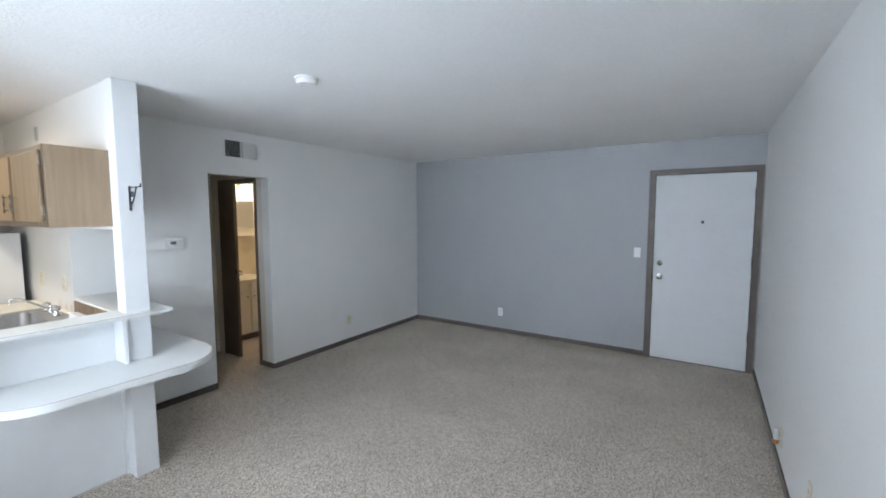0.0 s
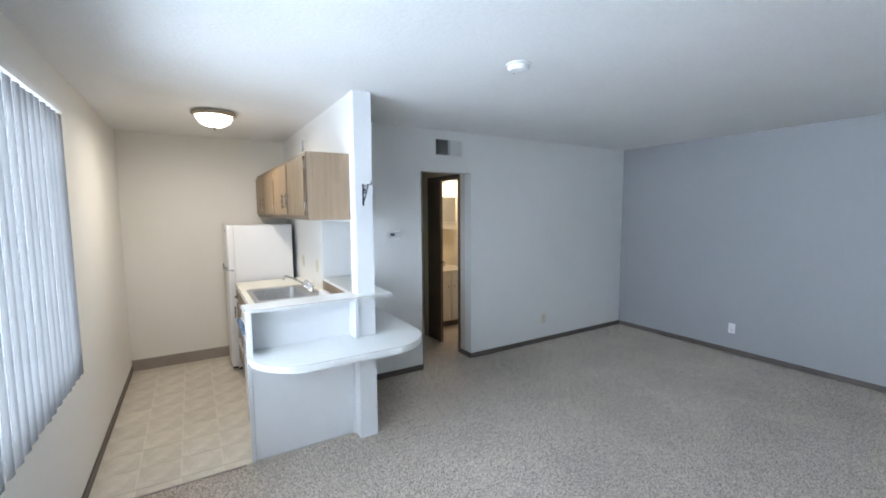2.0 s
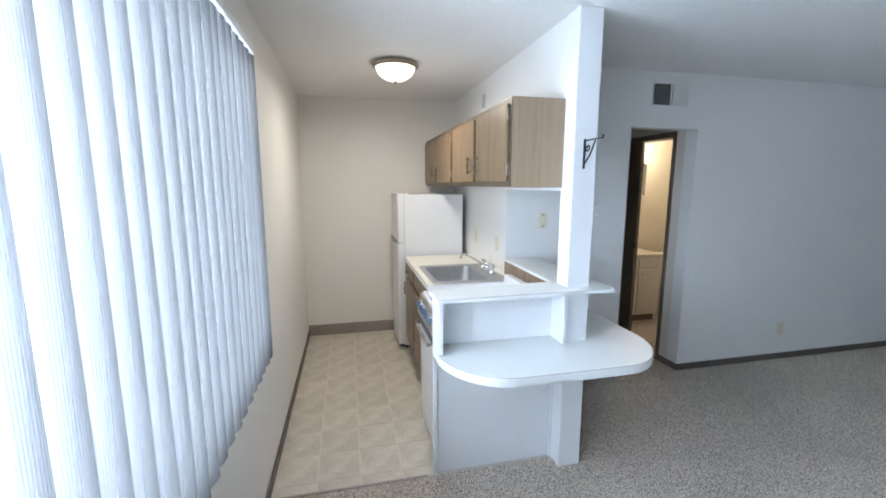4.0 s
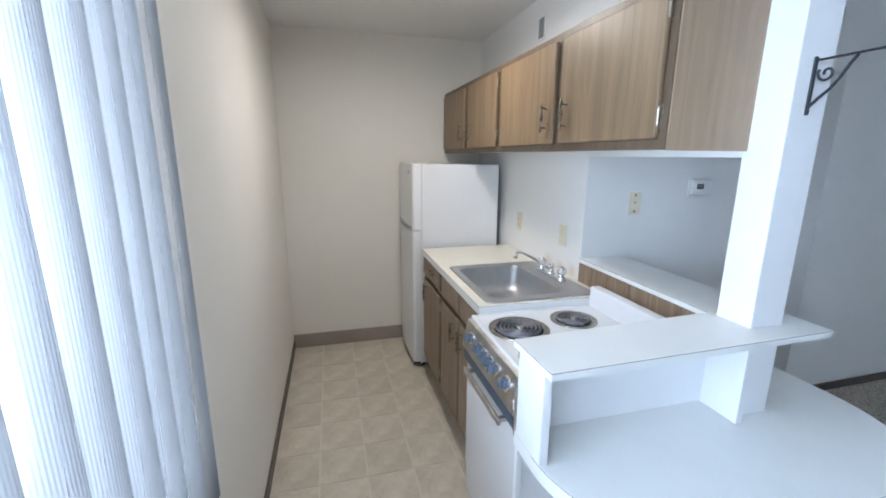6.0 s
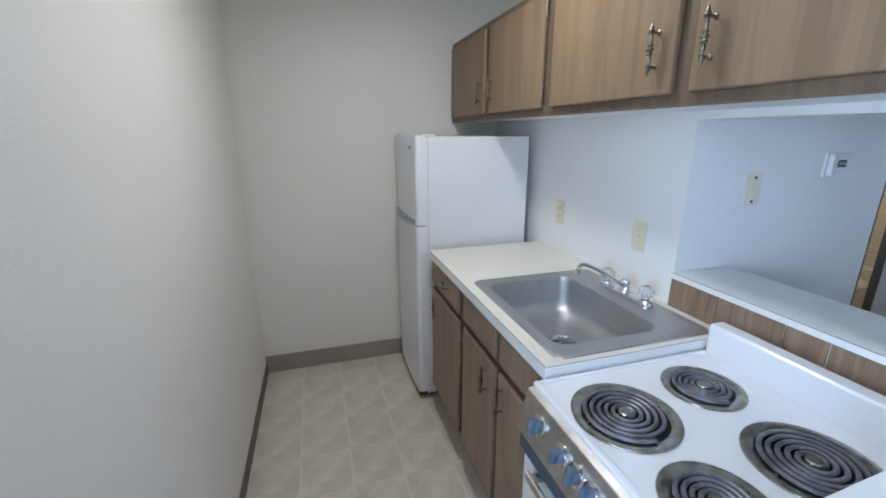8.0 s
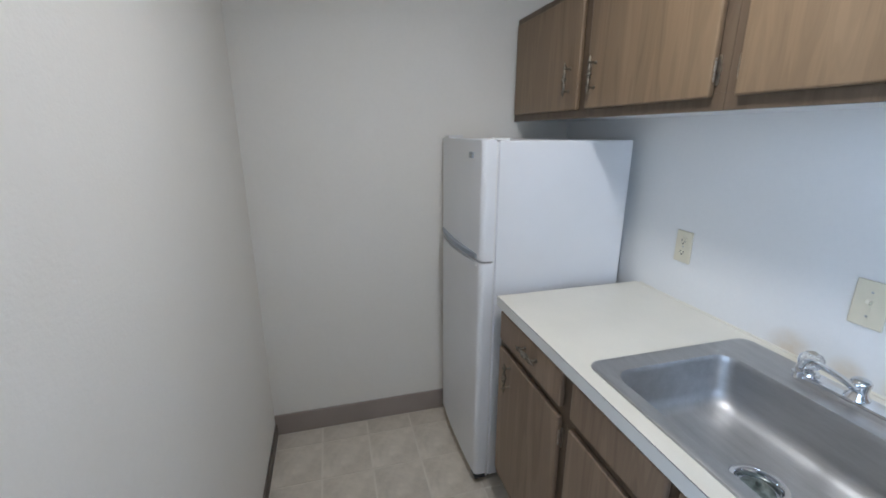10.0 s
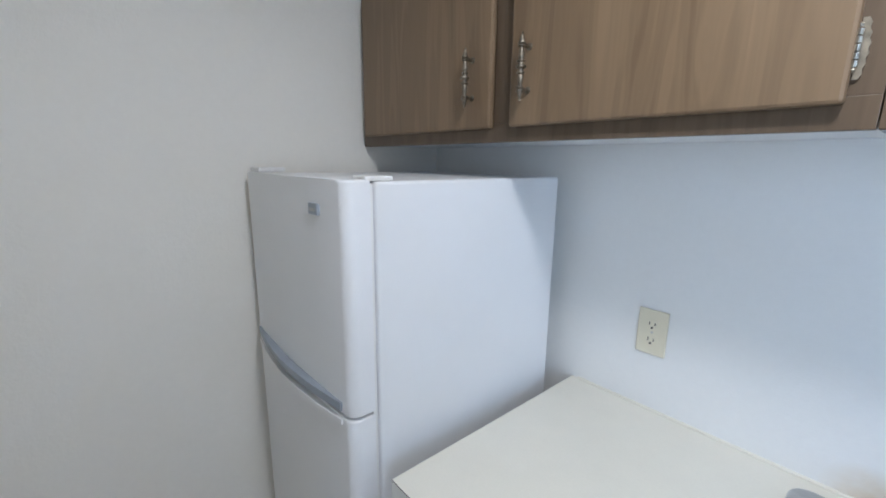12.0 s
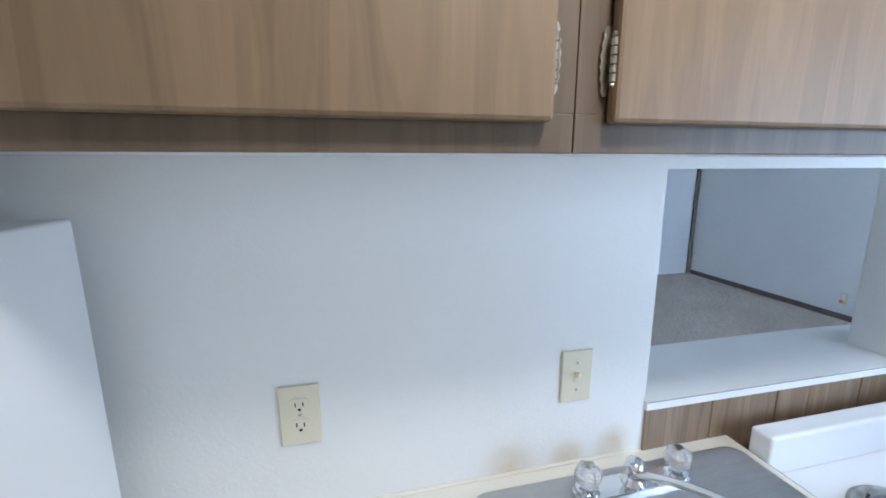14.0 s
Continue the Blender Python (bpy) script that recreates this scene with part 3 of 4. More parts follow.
def hinge(parent, at, side=1, label="worn nickel butterfly hinge"):
    """A leaf hinge with a scalloped plate; side says which way the plate lies."""
    out = []
    for k in range(13):
        z = -0.034 + 0.068 * k / 12
        out.append((side * (0.0055 + 0.0035 * math.sin(math.pi * k / 12) + (0.0018 if k % 2 else 0)), z))
    ring = [(0, -0.034)] + out + [(0, 0.034)]
    b = bmesh.new()
    v0 = [b.verts.new((x, -0.0005, z)) for x, z in ring]
    v1 = [b.verts.new((x, -0.0025, z)) for x, z in ring]
    b.faces.new(v0)
    b.faces.new(v1[::-1])
    for k in range(len(ring)):
        j = (k + 1) % len(ring)
        b.faces.new([v0[k], v1[k], v1[j], v0[j]])
    bmesh.ops.recalc_face_normals(b, faces=b.faces)
    for k in range(5):
        z = -0.021 + k * 0.0087
        b = tube([(0, -0.010, z), (0, -0.010, z + 0.0072)], 0.0036, 8, bm=b)
    b = lathe([(0, 0.006), (0.003, 0.003), (0.002, 0)], 8, bm=b, m=pose(0, -0.010, 0.0225))
    b = lathe([(0, -0.006), (0.003, -0.003), (0.002, 0)], 8, bm=b, m=pose(0, -0.010, -0.0215))
    moved(b, pose(*at))
    return part("hinge", b, "nickel", parent, label)


def cabinet_door(name, x0, x1, z0, z1, parent, mat="veneer", bev=0.005):
    """A lipped slab door, 17 mm thick, in front of y = 0 of its cabinet."""
    b = box(x0, -0.018, z0, x1, -0.0005, z1, bev, 2)
    return part(name, b, mat, parent)


# ---- kitchen: upper cabinets ----
UZ0, UZ1, UY = 1.568, 2.026, 1.280


def upper_cabinet(x0, x1, doors, label, end_panel):
    t = thing("upper_cabinet", label, "kitchen cabinet", (x0, UY, UZ0), "upper kitchen cabinets")
    w, d, h = x1 - x0, YS - UY, UZ1 - UZ0
    b = box(0, 0.019, 0.018, w, d - 0.001, h, 0.001)
    part("body", b, "side_wood", t)
    b = box(0, 0, 0, w, 0.019, 0.040, 0.001)
    b = box(0, 0, h - 0.035, w, 0.019, h, 0.001, bm=b)
    for a, c in ((0, 0.035), ((doors[0][1] + doors[1][0]) / 2 - x0 - 0.03, (doors[0][1] + doors[1][0]) / 2 - x0 + 0.03), (w - 0.035, w)):
        b = box(a, 0, 0.040, c, 0.019, h - 0.035, 0.0005, bm=b)
    part("face_frame", b, "frame_wood", t, "darker stained face frame")
    if end_panel:
        part("end_panel", box(w + 0.0005, 0.004, -0.002, w + 0.006, d - 0.001, h, 0.001), "side_wood", t, "lighter oak-look end panel")
    part("underside", box(0.003, 0.0195, 0.004, w - 0.003, d - 0.002, 0.017), "white", t, "white painted underside")
    for k, (a, c) in enumerate(doors):
        dr = cabinet_door("door", a - x0, c - x0, 0.030, h - 0.030, t)
        hx = (c - 0.055) if k == 0 else (a + 0.048)
        pull("door_handle", dr, (hx - x0, -0.018, 0.138))
        ex, s = ((a, -1) if k == 0 else (c, 1))
        for z in (0.092, 0.375):
            hinge(dr, (ex - x0 + s * 0.001, -0.001, z), s)
    return t


upper_cabinet(XB + 0.002, -4.731, ((-5.873, -5.335), (-5.280, -4.762)), "brown-stained two-door wall cabinet with tan veneer doors, above the fridge", False)
upper_cabinet(-4.7295, -3.526, ((-4.695, -4.134), (-4.080, -3.552)), "brown-stained two-door wall cabinet with tan veneer doors, beside the post", True)

# ---- kitchen: base cabinet, counter, sink, tap ----
CX0, CX1, CY0, CZ = -5.268, -4.095, 0.950, 0.915
SX0, SX1, SY0, SY1 = -4.758, -4.116, 0.996, 1.545


def base_cabinet():
    x0, x1, y0 = -5.262, -4.102, 0.972
    t = thing("base_cabinet", "worn brown base cabinet with three doors under the cream counter", "kitchen cabinet", (x0, y0, 0))
    w, d, top = x1 - x0, 1.570 - y0, CZ - 0.040
    b = box(0, 0.019, 0.09, 0.016, d, top)
    b = box(w - 0.016, 0.019, 0.09, w, d, top, bm=b)
    b = box(0.016, 0.019, 0.09, w - 0.016, d, 0.106, bm=b)
    b = box(0.016, d - 0.008, 0.106, w - 0.016, d, top, bm=b)
    part("body", b, "base_wood", t)
    part("toe_kick", box(0, 0.06, FZ, w, 0.075, 0.09), "dark", t)
    cols = ((-5.235, -4.800), (-4.748, -4.418), (-4.388, -4.125))
    b = box(0, 0, top - 0.025, w, 0.019, top, 0.001)
    b = box(0, 0, 0.10, w, 0.019, 0.160, 0.001, bm=b)
    b = box(0, 0, 0.705, w, 0.019, 0.765, 0.001, bm=b)
    for a, c in ((0, 0.035), (-4.810 - x0, -4.738 - x0), (-4.428 - x0, -4.378 - x0), (w - 0.030, w)):
        b = box(a, 0, 0.145, c, 0.0188, 0.705, bm=b)
        b = box(a, 0, 0.765, c, 0.0188, top - 0.025, bm=b)
    part("face_frame", b, "frame_wood", t, "dark stained face frame")
    for k, (a, c) in enumerate(cols):
        dn = "drawer_front" if k == 0 else "false_front"
        f = cabinet_door(dn, a - x0, c - x0, 0.755, 0.868, t, "base_wood")
        if k == 0:
            pull("drawer_handle", f, (-4.985 - x0, -0.018, 0.822), 90)
        dr = cabinet_door("door", a - x0, c - x0, 0.150, 0.722, t, "base_wood")
        hx = (-5.130, -4.485, -4.352)[k]
        pull("door_handle", dr, (hx - x0, -0.018, 0.645 if k == 0 else 0.635))
        ex, s = ((c, 1), (a, -1), (c, 1))[k]
        if k < 2:
            for z in (0.22, 0.65):
                hinge(dr, (ex - x0, -0.001, z), s)
    return t


base_cabinet()


def counter():
    t = thing("countertop", "cream laminate countertop with a worn white edge over the base cabinet", "countertop", (0, 0, 0))
    bx0, bx1, by0, by1 = SX0 + 0.035, SX1 - 0.03, SY0 + 0.035, SY1 - 0.08
    b = box(CX0, CY0 + 0.0015, CZ - 0.038, CX1 - 0.0015, by0, CZ)
    b = box(CX0, by1, CZ - 0.038, CX1 - 0.0015, YS - 0.001, CZ, bm=b)
    b = box(CX0, by0, CZ - 0.038, bx0, by1, CZ, bm=b)
    b = box(bx1, by0, CZ - 0.038, CX1 - 0.0015, by1, CZ, bm=b)
    bmesh.ops.remove_doubles(b, verts=b.verts, dist=0.0001)
    part("worktop", b, "cream", t)
    b = box(CX0, CY0, CZ - 0.038, CX1 - 0.0015, CY0 + 0.0013, CZ - 0.0012)
    b = box(CX1 - 0.0013, CY0, CZ - 0.038, CX1, YS - 0.002, CZ - 0.0012, bm=b)
    part("edge_band", b, "laminate", t, "white laminate edge")
    b = box(CX0, CY0 - 0.0002, CZ - 0.0011, CX1, CY0 + 0.0013, CZ + 0.0001)
    b = box(CX1 - 0.0013, CY0 + 0.0014, CZ - 0.0011, CX1 + 0.0002, YS - 0.002, CZ + 0.0001, bm=b)
    part("seam_line", b, "edge", t, "dark laminate seam")
    b = tube([(CX0 + 0.02, YS - 0.003, CZ + 0.002), (XH - 0.01, YS - 0.003, CZ + 0.002)], 0.004, 6)
    part("caulk", b, "cream", t, "yellowed caulk bead")


counter()


def sink():
    t = thing("kitchen_sink", "single-bowl brushed stainless steel sink set into the cream counter", "sink", (SX0, SY0, CZ))
    w, d = SX1 - SX0, SY1 - SY0
    n = 7

    def ring(x0, y0, x1, y1, r, z):
        return [(x, y, z) for x, y in rounded(x0, y0, x1, y1, r, n)]
    bx0, bx1, by0, by1 = 0.058, w - 0.066, 0.042, d - 0.136
    rings = [ring(0, 0, w, d, 0.035, 0.0005), ring(0.002, 0.002, w - 0.002, d - 0.002, 0.034, 0.005), ring(0.008, 0.008, w - 0.008, d - 0.008, 0.03, 0.0065),
             ring(0.014, 0.014, w - 0.014, d - 0.014, 0.028, 0.004), ring(bx0 - 0.006, by0 - 0.006, bx1 + 0.006, by1 + 0.006, 0.056, 0.0035),
             ring(bx0 - 0.002, by0 - 0.002, bx1 + 0.002, by1 + 0.002, 0.053, 0.0020), ring(bx0, by0, bx1, by1, 0.052, -0.004),
             ring(bx0 + 0.0015, by0 + 0.0015, bx1 - 0.0015, by1 - 0.0015, 0.052, -0.016),
             ring(bx0 + 0.004, by0 + 0.004, bx1 - 0.004, by1 - 0.004, 0.055, -0.100), ring(bx0 + 0.012, by0 + 0.012, bx1 - 0.012, by1 - 0.012, 0.058, -0.126),
             ring(bx0 + 0.035, by0 + 0.035, bx1 - 0.035, by1 - 0.035, 0.06, -0.144), ring(bx0 + 0.09, by0 + 0.09, bx1 - 0.09, by1 - 0.09, 0.06, -0.149)]
    b, vs = loft(rings)
    cx, cy = -4.435 - SX0, 1.235 - SY0
    last = vs[-1]
    hole = []
    for k in range(len(last)):
        a = 2 * math.pi * (k + 0.5) / len(last)
        hole.append(b.verts.new((cx + 0.052 * math.cos(a), cy + 0.052 * math.sin(a), -0.152)))
    for k in range(len(last)):
        j = (k + 1) % len(last)
        if (hole[k].co - hole[j].co).length > 1e-5:
            b.faces.new([last[k], last[j], hole[j], hole[k]])
    bmesh.ops.recalc_face_normals(b, faces=b.faces)
    basin = part("basin", b, "steel", t, "", True)
    b = lathe([(0.058, -0.004), (0.057, 0.004), (0.054, 0.0055), (0.046, 0.0045), (0.042, -0.002), (0.040, -0.015), (0, -0.017)], 32, m=pose(cx, cy, -0.151))
    part("drain_ring", b, "chrome", t, "chrome drain ring", True)
    b = lathe([(0.010, 0.012), (0.024, 0.011), (0.035, 0.004), (0.036, 0.0)], 20, m=pose(cx, cy, -0.167))
    b = lathe([(0, 0.020), (0.005, 0.020), (0.006, 0.014), (0.005, 0.008), (0.013, 0.008)], 14, bm=b, m=pose(cx, cy, -0.162))
    part("strainer", b, "strainer", t, "dull green-tinged basket strainer", True)


sink()


def kitchen_tap():
    fx, fy = -4.437, 1.480
    t = thing("kitchen_faucet", "chrome kitchen faucet with two clear acrylic knobs on the sink rim", "faucet", (fx, fy, CZ + 0.005))
    outline = rounded(-0.130, -0.024, 0.130, 0.024, 0.022, 6)
    b = slab(outline, 0, 0.020, 0.008, 3)
    part("base_plate", b, "chrome", t, "", True)
    b = lathe([(0.024, 0.018), (0.022, 0.026), (0.017, 0.032), (0.017, 0.050), (0.019, 0.053), (0.019, 0.060), (0.015, 0.066), (0.008, 0.069), (0, 0.070)], 20)
    part("spout_hub", b, "chrome", t, "", True)
    pts = [(0, -0.012, 0.044), (0, -0.035, 0.054), (0, -0.085, 0.080), (0, -0.135, 0.106), (0, -0.165, 0.121), (0, -0.186, 0.129), (0, -0.202, 0.128), (0, -0.210, 0.119), (0, -0.2105, 0.112), (0, -0.211, 0.111), (0, -0.2115, 0.098)]
    pts = [(x, y, z + 0.012 * min(1.0, -y * 10)) for x, y, z in pts]
    b = tube(pts, [0.0095, 0.0080, 0.0072, 0.0068, 0.0066, 0.0066, 0.0066, 0.0070, 0.0070, 0.0105, 0.0105], 14)
    part("spout", b, "chrome", t, "", True)
    for x in (-0.102, 0.102):
        b = lathe([(0.024, 0.018), (0.022, 0.026), (0.014, 0.030), (0.013, 0.038)], 18, m=pose(x, 0, 0))
        part("valve_collar", b, "chrome", t, "", True)
        b = bmesh.new()
        n = 24
        rings = []
        for r, z in ((0.016, 0.036), (0.024, 0.041), (0.0265, 0.052), (0.025, 0.064), (0.019, 0.072), (0.011, 0.075)):
            rings.append([(x + (r - (0.003 if k % 4 < 2 and 0.04 < z < 0.075 else 0)) * math.cos(2 * math.pi * k / n),
                           (r - (0.003 if k % 4 < 2 and 0.04 < z < 0.075 else 0)) * math.sin(2 * math.pi * k / n), z) for k in range(n)])
        b.free()
        b, vs = loft(rings)
        b.faces.new(vs[0][::-1])
        b.faces.new(vs[-1])
        kn = part("knob", b, "clear", t, "faceted clear acrylic knob")
        part("knob_cap", lathe([(0, 0.0785), (0.008, 0.078), (0.010, 0.0755)], 14, m=pose(x, 0, 0)), "aged", kn, "", True)


kitchen_tap()


# ---- kitchen: stove ----
KX0, KX1, KY, KZ = -4.088, -3.532, 0.916, 0.884


def stove():
    t = thing("stove", "white electric coil stove with worn metal control panel", "stove", (KX0, KY, 0))
    w, d = KX1 - KX0, 1.535 - KY
    part("body", box(0, 0.03, 0.03, w, d, KZ - 0.028, 0.004), "enamel", t)
    part("toe_plinth", box(0.02, 0.07, FZ, w - 0.02, d - 0.02, 0.03), "black", t)
    # cooktop with a raised rim
    b = box(0, -0.004, KZ - 0.027, w, d - 0.055, KZ - 0.002, 0.004, 3)
    b = box(0, -0.004, KZ - 0.006, w, 0.012, KZ + 0.003, 0.0035, 3, bm=b)
    b = box(0, 0.012, KZ - 0.006, 0.012, d - 0.055, KZ + 0.003, 0.0035, 3, bm=b)
    b = box(w - 0.012, 0.012, KZ - 0.006, w, d - 0.055, KZ + 0.003, 0.0035, 3, bm=b)
    bmesh.ops.triangulate(b, faces=[f for f in b.faces if len(f.verts) > 4])
    part("cooktop", b, "enamel", t)
    part("backguard", box(0, d - 0.055, KZ - 0.02, w, d - 0.003, 0.972, 0.008, 3), "enamel", t, "low white backguard")
    for bx, by, r in ((-3.912, 1.050, 0.104), (-3.943, 1.312, 0.080), (-3.668, 1.038, 0.080), (-3.683, 1.300, 0.104)):
        bn = thing("burner", "", "")
        bn.parent = t
        bn.location = (bx - KX0, by - KY, KZ - 0.001)
        b = lathe([(r + 0.016, 0.0), (r + 0.015, 0.0045), (r + 0.004, 0.0050), (r - 0.004, 0.0020), (r - 0.009, 0.0012)], 40)
        ring = part("trim_ring", b, "aged", bn, "tarnished chrome trim ring", True)
        b = lathe([(r - 0.001, 0.0006), (r * 0.8, 0.0008), (0.02, 0.0004), (0, 0.0004)], 32)
        part("drip_pan", b, "pan", bn, "blackened drip pan", True)
        turns, pts, r0 = 5 if r > 0.09 else 4, [], 0.016
        for k in range(turns * 26 + 1):
            u = k / (turns * 26)
            a = 2 * math.pi * turns * u
            rr = r0 + (r - 0.010 - r0) * u
            pts.append((rr * math.cos(a), rr * math.sin(a), 0.0065))
        pts = [(0.0, 0.0, 0.0065)] + pts
        part("coil", tube(pts, 0.0050, 7, bm=None), "coil", bn, "grey spiral heating coil", True)
        b = lathe([(0, 0.012), (0.014, 0.012), (0.017, 0.008), (0.017, 0.002)], 18)
        b = box(-0.002, -r + 0.006, 0.001, 0.002, r - 0.006, 0.006, bm=b)
        part("coil_support", b, "aged", bn, "", True)
    # slanted control panel
    b = bmesh.new()
    prof = [(0.0, KZ - 0.008), (-0.020, KZ - 0.012), (-0.044, 0.757), (-0.036, 0.747), (0.028, 0.747), (0.028, KZ - 0.020)]
    lo = [b.verts.new((0.001, y, z)) for y, z in prof]
    hi = [b.verts.new((w - 0.027, y, z)) for y, z in prof]
    b.faces.new(lo)
    b.faces.new(hi[::-1])
    for k in range(len(prof)):
        j = (k + 1) % len(prof)
        b.faces.new([lo[k], hi[k], hi[j], lo[j]])
    bmesh.ops.recalc_face_normals(b, faces=b.faces)
    bmesh.ops.bevel(b, geom=list(b.edges), offset=0.0025, segments=2, affect="EDGES", profile=0.5)
    panel = part("control_panel", b, "panel", t, "worn metal control panel with greasy smears")
    tilt = math.degrees(math.atan2(0.024, 0.105))
    for k, kx in enumerate((-4.000, -3.902, -3.844, -3.794, -3.742, -3.645)):
        m = pose(kx - KX0, -0.0325, 0.823, 90 - tilt)
        b = lathe([(0.027, -0.001), (0.026, 0.003), (0.021, 0.004), (0.020, 0.002), (0.017, 0.003), (0.0165, 0.006)], 26, m=m)
        bezel = part("dial_ring", b, "chrome", panel, "chrome dial ring", True)
        b = box(-0.0075, -0.017, 0.004, 0.0075, 0.017, 0.028, 0.003, 2)
        b = lathe([(0.016, 0.003), (0.0155, 0.012), (0.009, 0.016)], 20, bm=b)
        moved(b, m @ pose(0, 0, 0, 0, 0, (8, -5, 0, 4, -8, 3)[k]))
        part("knob", b, "bluegrey", panel, "blue-grey plastic knob", True)
    b = box(w - 0.046, -0.040, 0.772, w - 0.034, -0.0345, 0.806, 0.001)
    part("indicator_plate", b, "plastic", panel, "small white indicator plate")
    # oven door with dark vent strip and handle
    part("vent_strip", box(0.004, -0.036, 0.700, w - 0.027, 0.028, 0.7455, 0.003), "vent_blue", t, "dark strip above the oven door")
    od = part("oven_door", box(0.003, -0.020, 0.165, w - 0.003, 0.028, 0.697, 0.006, 3), "enamel", t, "plain white oven door")
    b = box(0.085, -0.064, 0.676, w - 0.105, -0.050, 0.700, 0.004, 2)
    b = box(0.095, -0.051, 0.680, 0.115, -0.0195, 0.694, 0.002, bm=b)
    b = box(w - 0.135, -0.051, 0.680, w - 0.115, -0.0195, 0.694, 0.002, bm=b)
    part("handle", b, "panel", od, "square metal bar handle")
    part("storage_drawer", box(0.003, -0.016, 0.035, w - 0.003, 0.028, 0.158, 0.005, 3), "enamel", t)
    b = box(w - 0.0255, -0.045, 0.700, w - 0.015, 0.027, KZ - 0.012, 0.002)
    b = box(w - 0.0145, -0.040, 0.700, w - 0.001, 0.027, KZ - 0.012, 0.002, bm=b)
    part("side_trim", b, "chrome", t, "polished metal side trim")


stove()


# ---- breakfast bar ----


def breakfast_bar():
    t = thing("breakfast_bar", "white laminate breakfast bar with raised ledge and rounded shelf", "breakfast bar", (0, 0, 0))
    # upper ledge, run along the low wall too
    ol = [(-3.524, 0.845), (-3.324, 0.851), (-3.342, 1.808), (-3.60, 1.822), (XH + 0.001, 1.828), (XH + 0.001, 1.577), (-3.560, 1.570)]
    part("upper_ledge", slab(ol, LZ - 0.021, LZ - 0.0015, 0.0, 1), "laminate", t)
    b = slab(ol, LZ - 0.0013, LZ)
    part("ledge_surface", b, "laminate", t)
    b = tube([(-3.3238, 0.852, LZ - 0.0014), (-3.3418, 1.808, LZ - 0.0014)], 0.0011, 5)
    b = tube([(XH + 0.001, 1.5766, LZ - 0.0014), (-3.562, 1.5698, LZ - 0.0014)], 0.0011, 5, bm=b)
    b = tube([(-3.524, 0.8448, LZ - 0.0014), (-3.324, 0.8508, LZ - 0.0014)], 0.0011, 5, bm=b)
    part("seam_line", b, "edge", t, "dark laminate seam")
    # lower shelf: straight inner edge, round front corners, back to the hall wall
    front, right = -3.070, 2.034
    ol = [(-3.530, 0.862), (-3.42, 0.862)] + arc(-3.42, 1.185, 0.350, 0.323, -90, 0, 14)[1:] + [(front, 1.55)]
    ol += arc(front - 0.36, right - 0.32, 0.36, 0.32, 0, 90, 14)[1:] + [(-4.0, right), (XH + 0.001, right), (XH + 0.001, YS + 0.112), (-3.60, YS + 0.112), (-3.60, 1.58), (-3.530, 1.58)]
    part("shelf", slab(ol, SHZ - 0.045, SHZ, 0.0025, 2), "laminate", t, "wide lower shelf with a rounded front")
    b = tube([(x, y, SHZ - 0.0015) for x, y in ol[1:32]], 0.0011, 5)
    part("seam_line", b, "edge", t, "dark laminate seam")
    # end panel facing the living room, side panel, niche uprights
    part("end_panel", box(-3.529, 0.890, FZ + 0.004, -3.520, PY0 - 0.018, SHZ - 0.046, 0.002), "white", t, "white painted end panel")
    part("corner_strip", box(-3.529, 0.866, FZ, -3.513, 0.888, SHZ - 0.046, 0.002), "white", t)
    part("corner_strip", box(-3.529, PY0 - 0.017, FZ, -3.512, PY0 - 0.001, SHZ - 0.046, 0.002), "white", t)
    part("niche_back", box(-3.529, 0.890, SHZ + 0.0005, -3.520, PY0 - 0.002, LZ - 0.022, 0.001), "white", t)
    part("niche_upright", box(-3.521, 0.862, SHZ + 0.0005, -3.375, 0.888, LZ - 0.022, 0.002), "white", t)
    part("niche_upright", box(-3.519, PY0 - 0.032, SHZ + 0.0005, -3.385, PY0 - 0.008, LZ - 0.022, 0.002), "white", t)


breakfast_bar()

# panelling on the stove side of the low wall
pan = thing("panelling", "brown wood-grain boards on the low wall behind the stove", "wall panelling", (0, 0, 0))
tagged(pan, kind="structure")
x, k = XH + 0.001, 0
for wdt in (0.185, 0.195, 0.105, 0.175, 0.14):
    if x + wdt > PX0:
        wdt = PX0 - x - 0.001
    part("board", box(x, YS - 0.006, 0.60, x + wdt - 0.004, YS - 0.0005, LZ - 0.022, 0.001), "board", pan)
    x += wdt


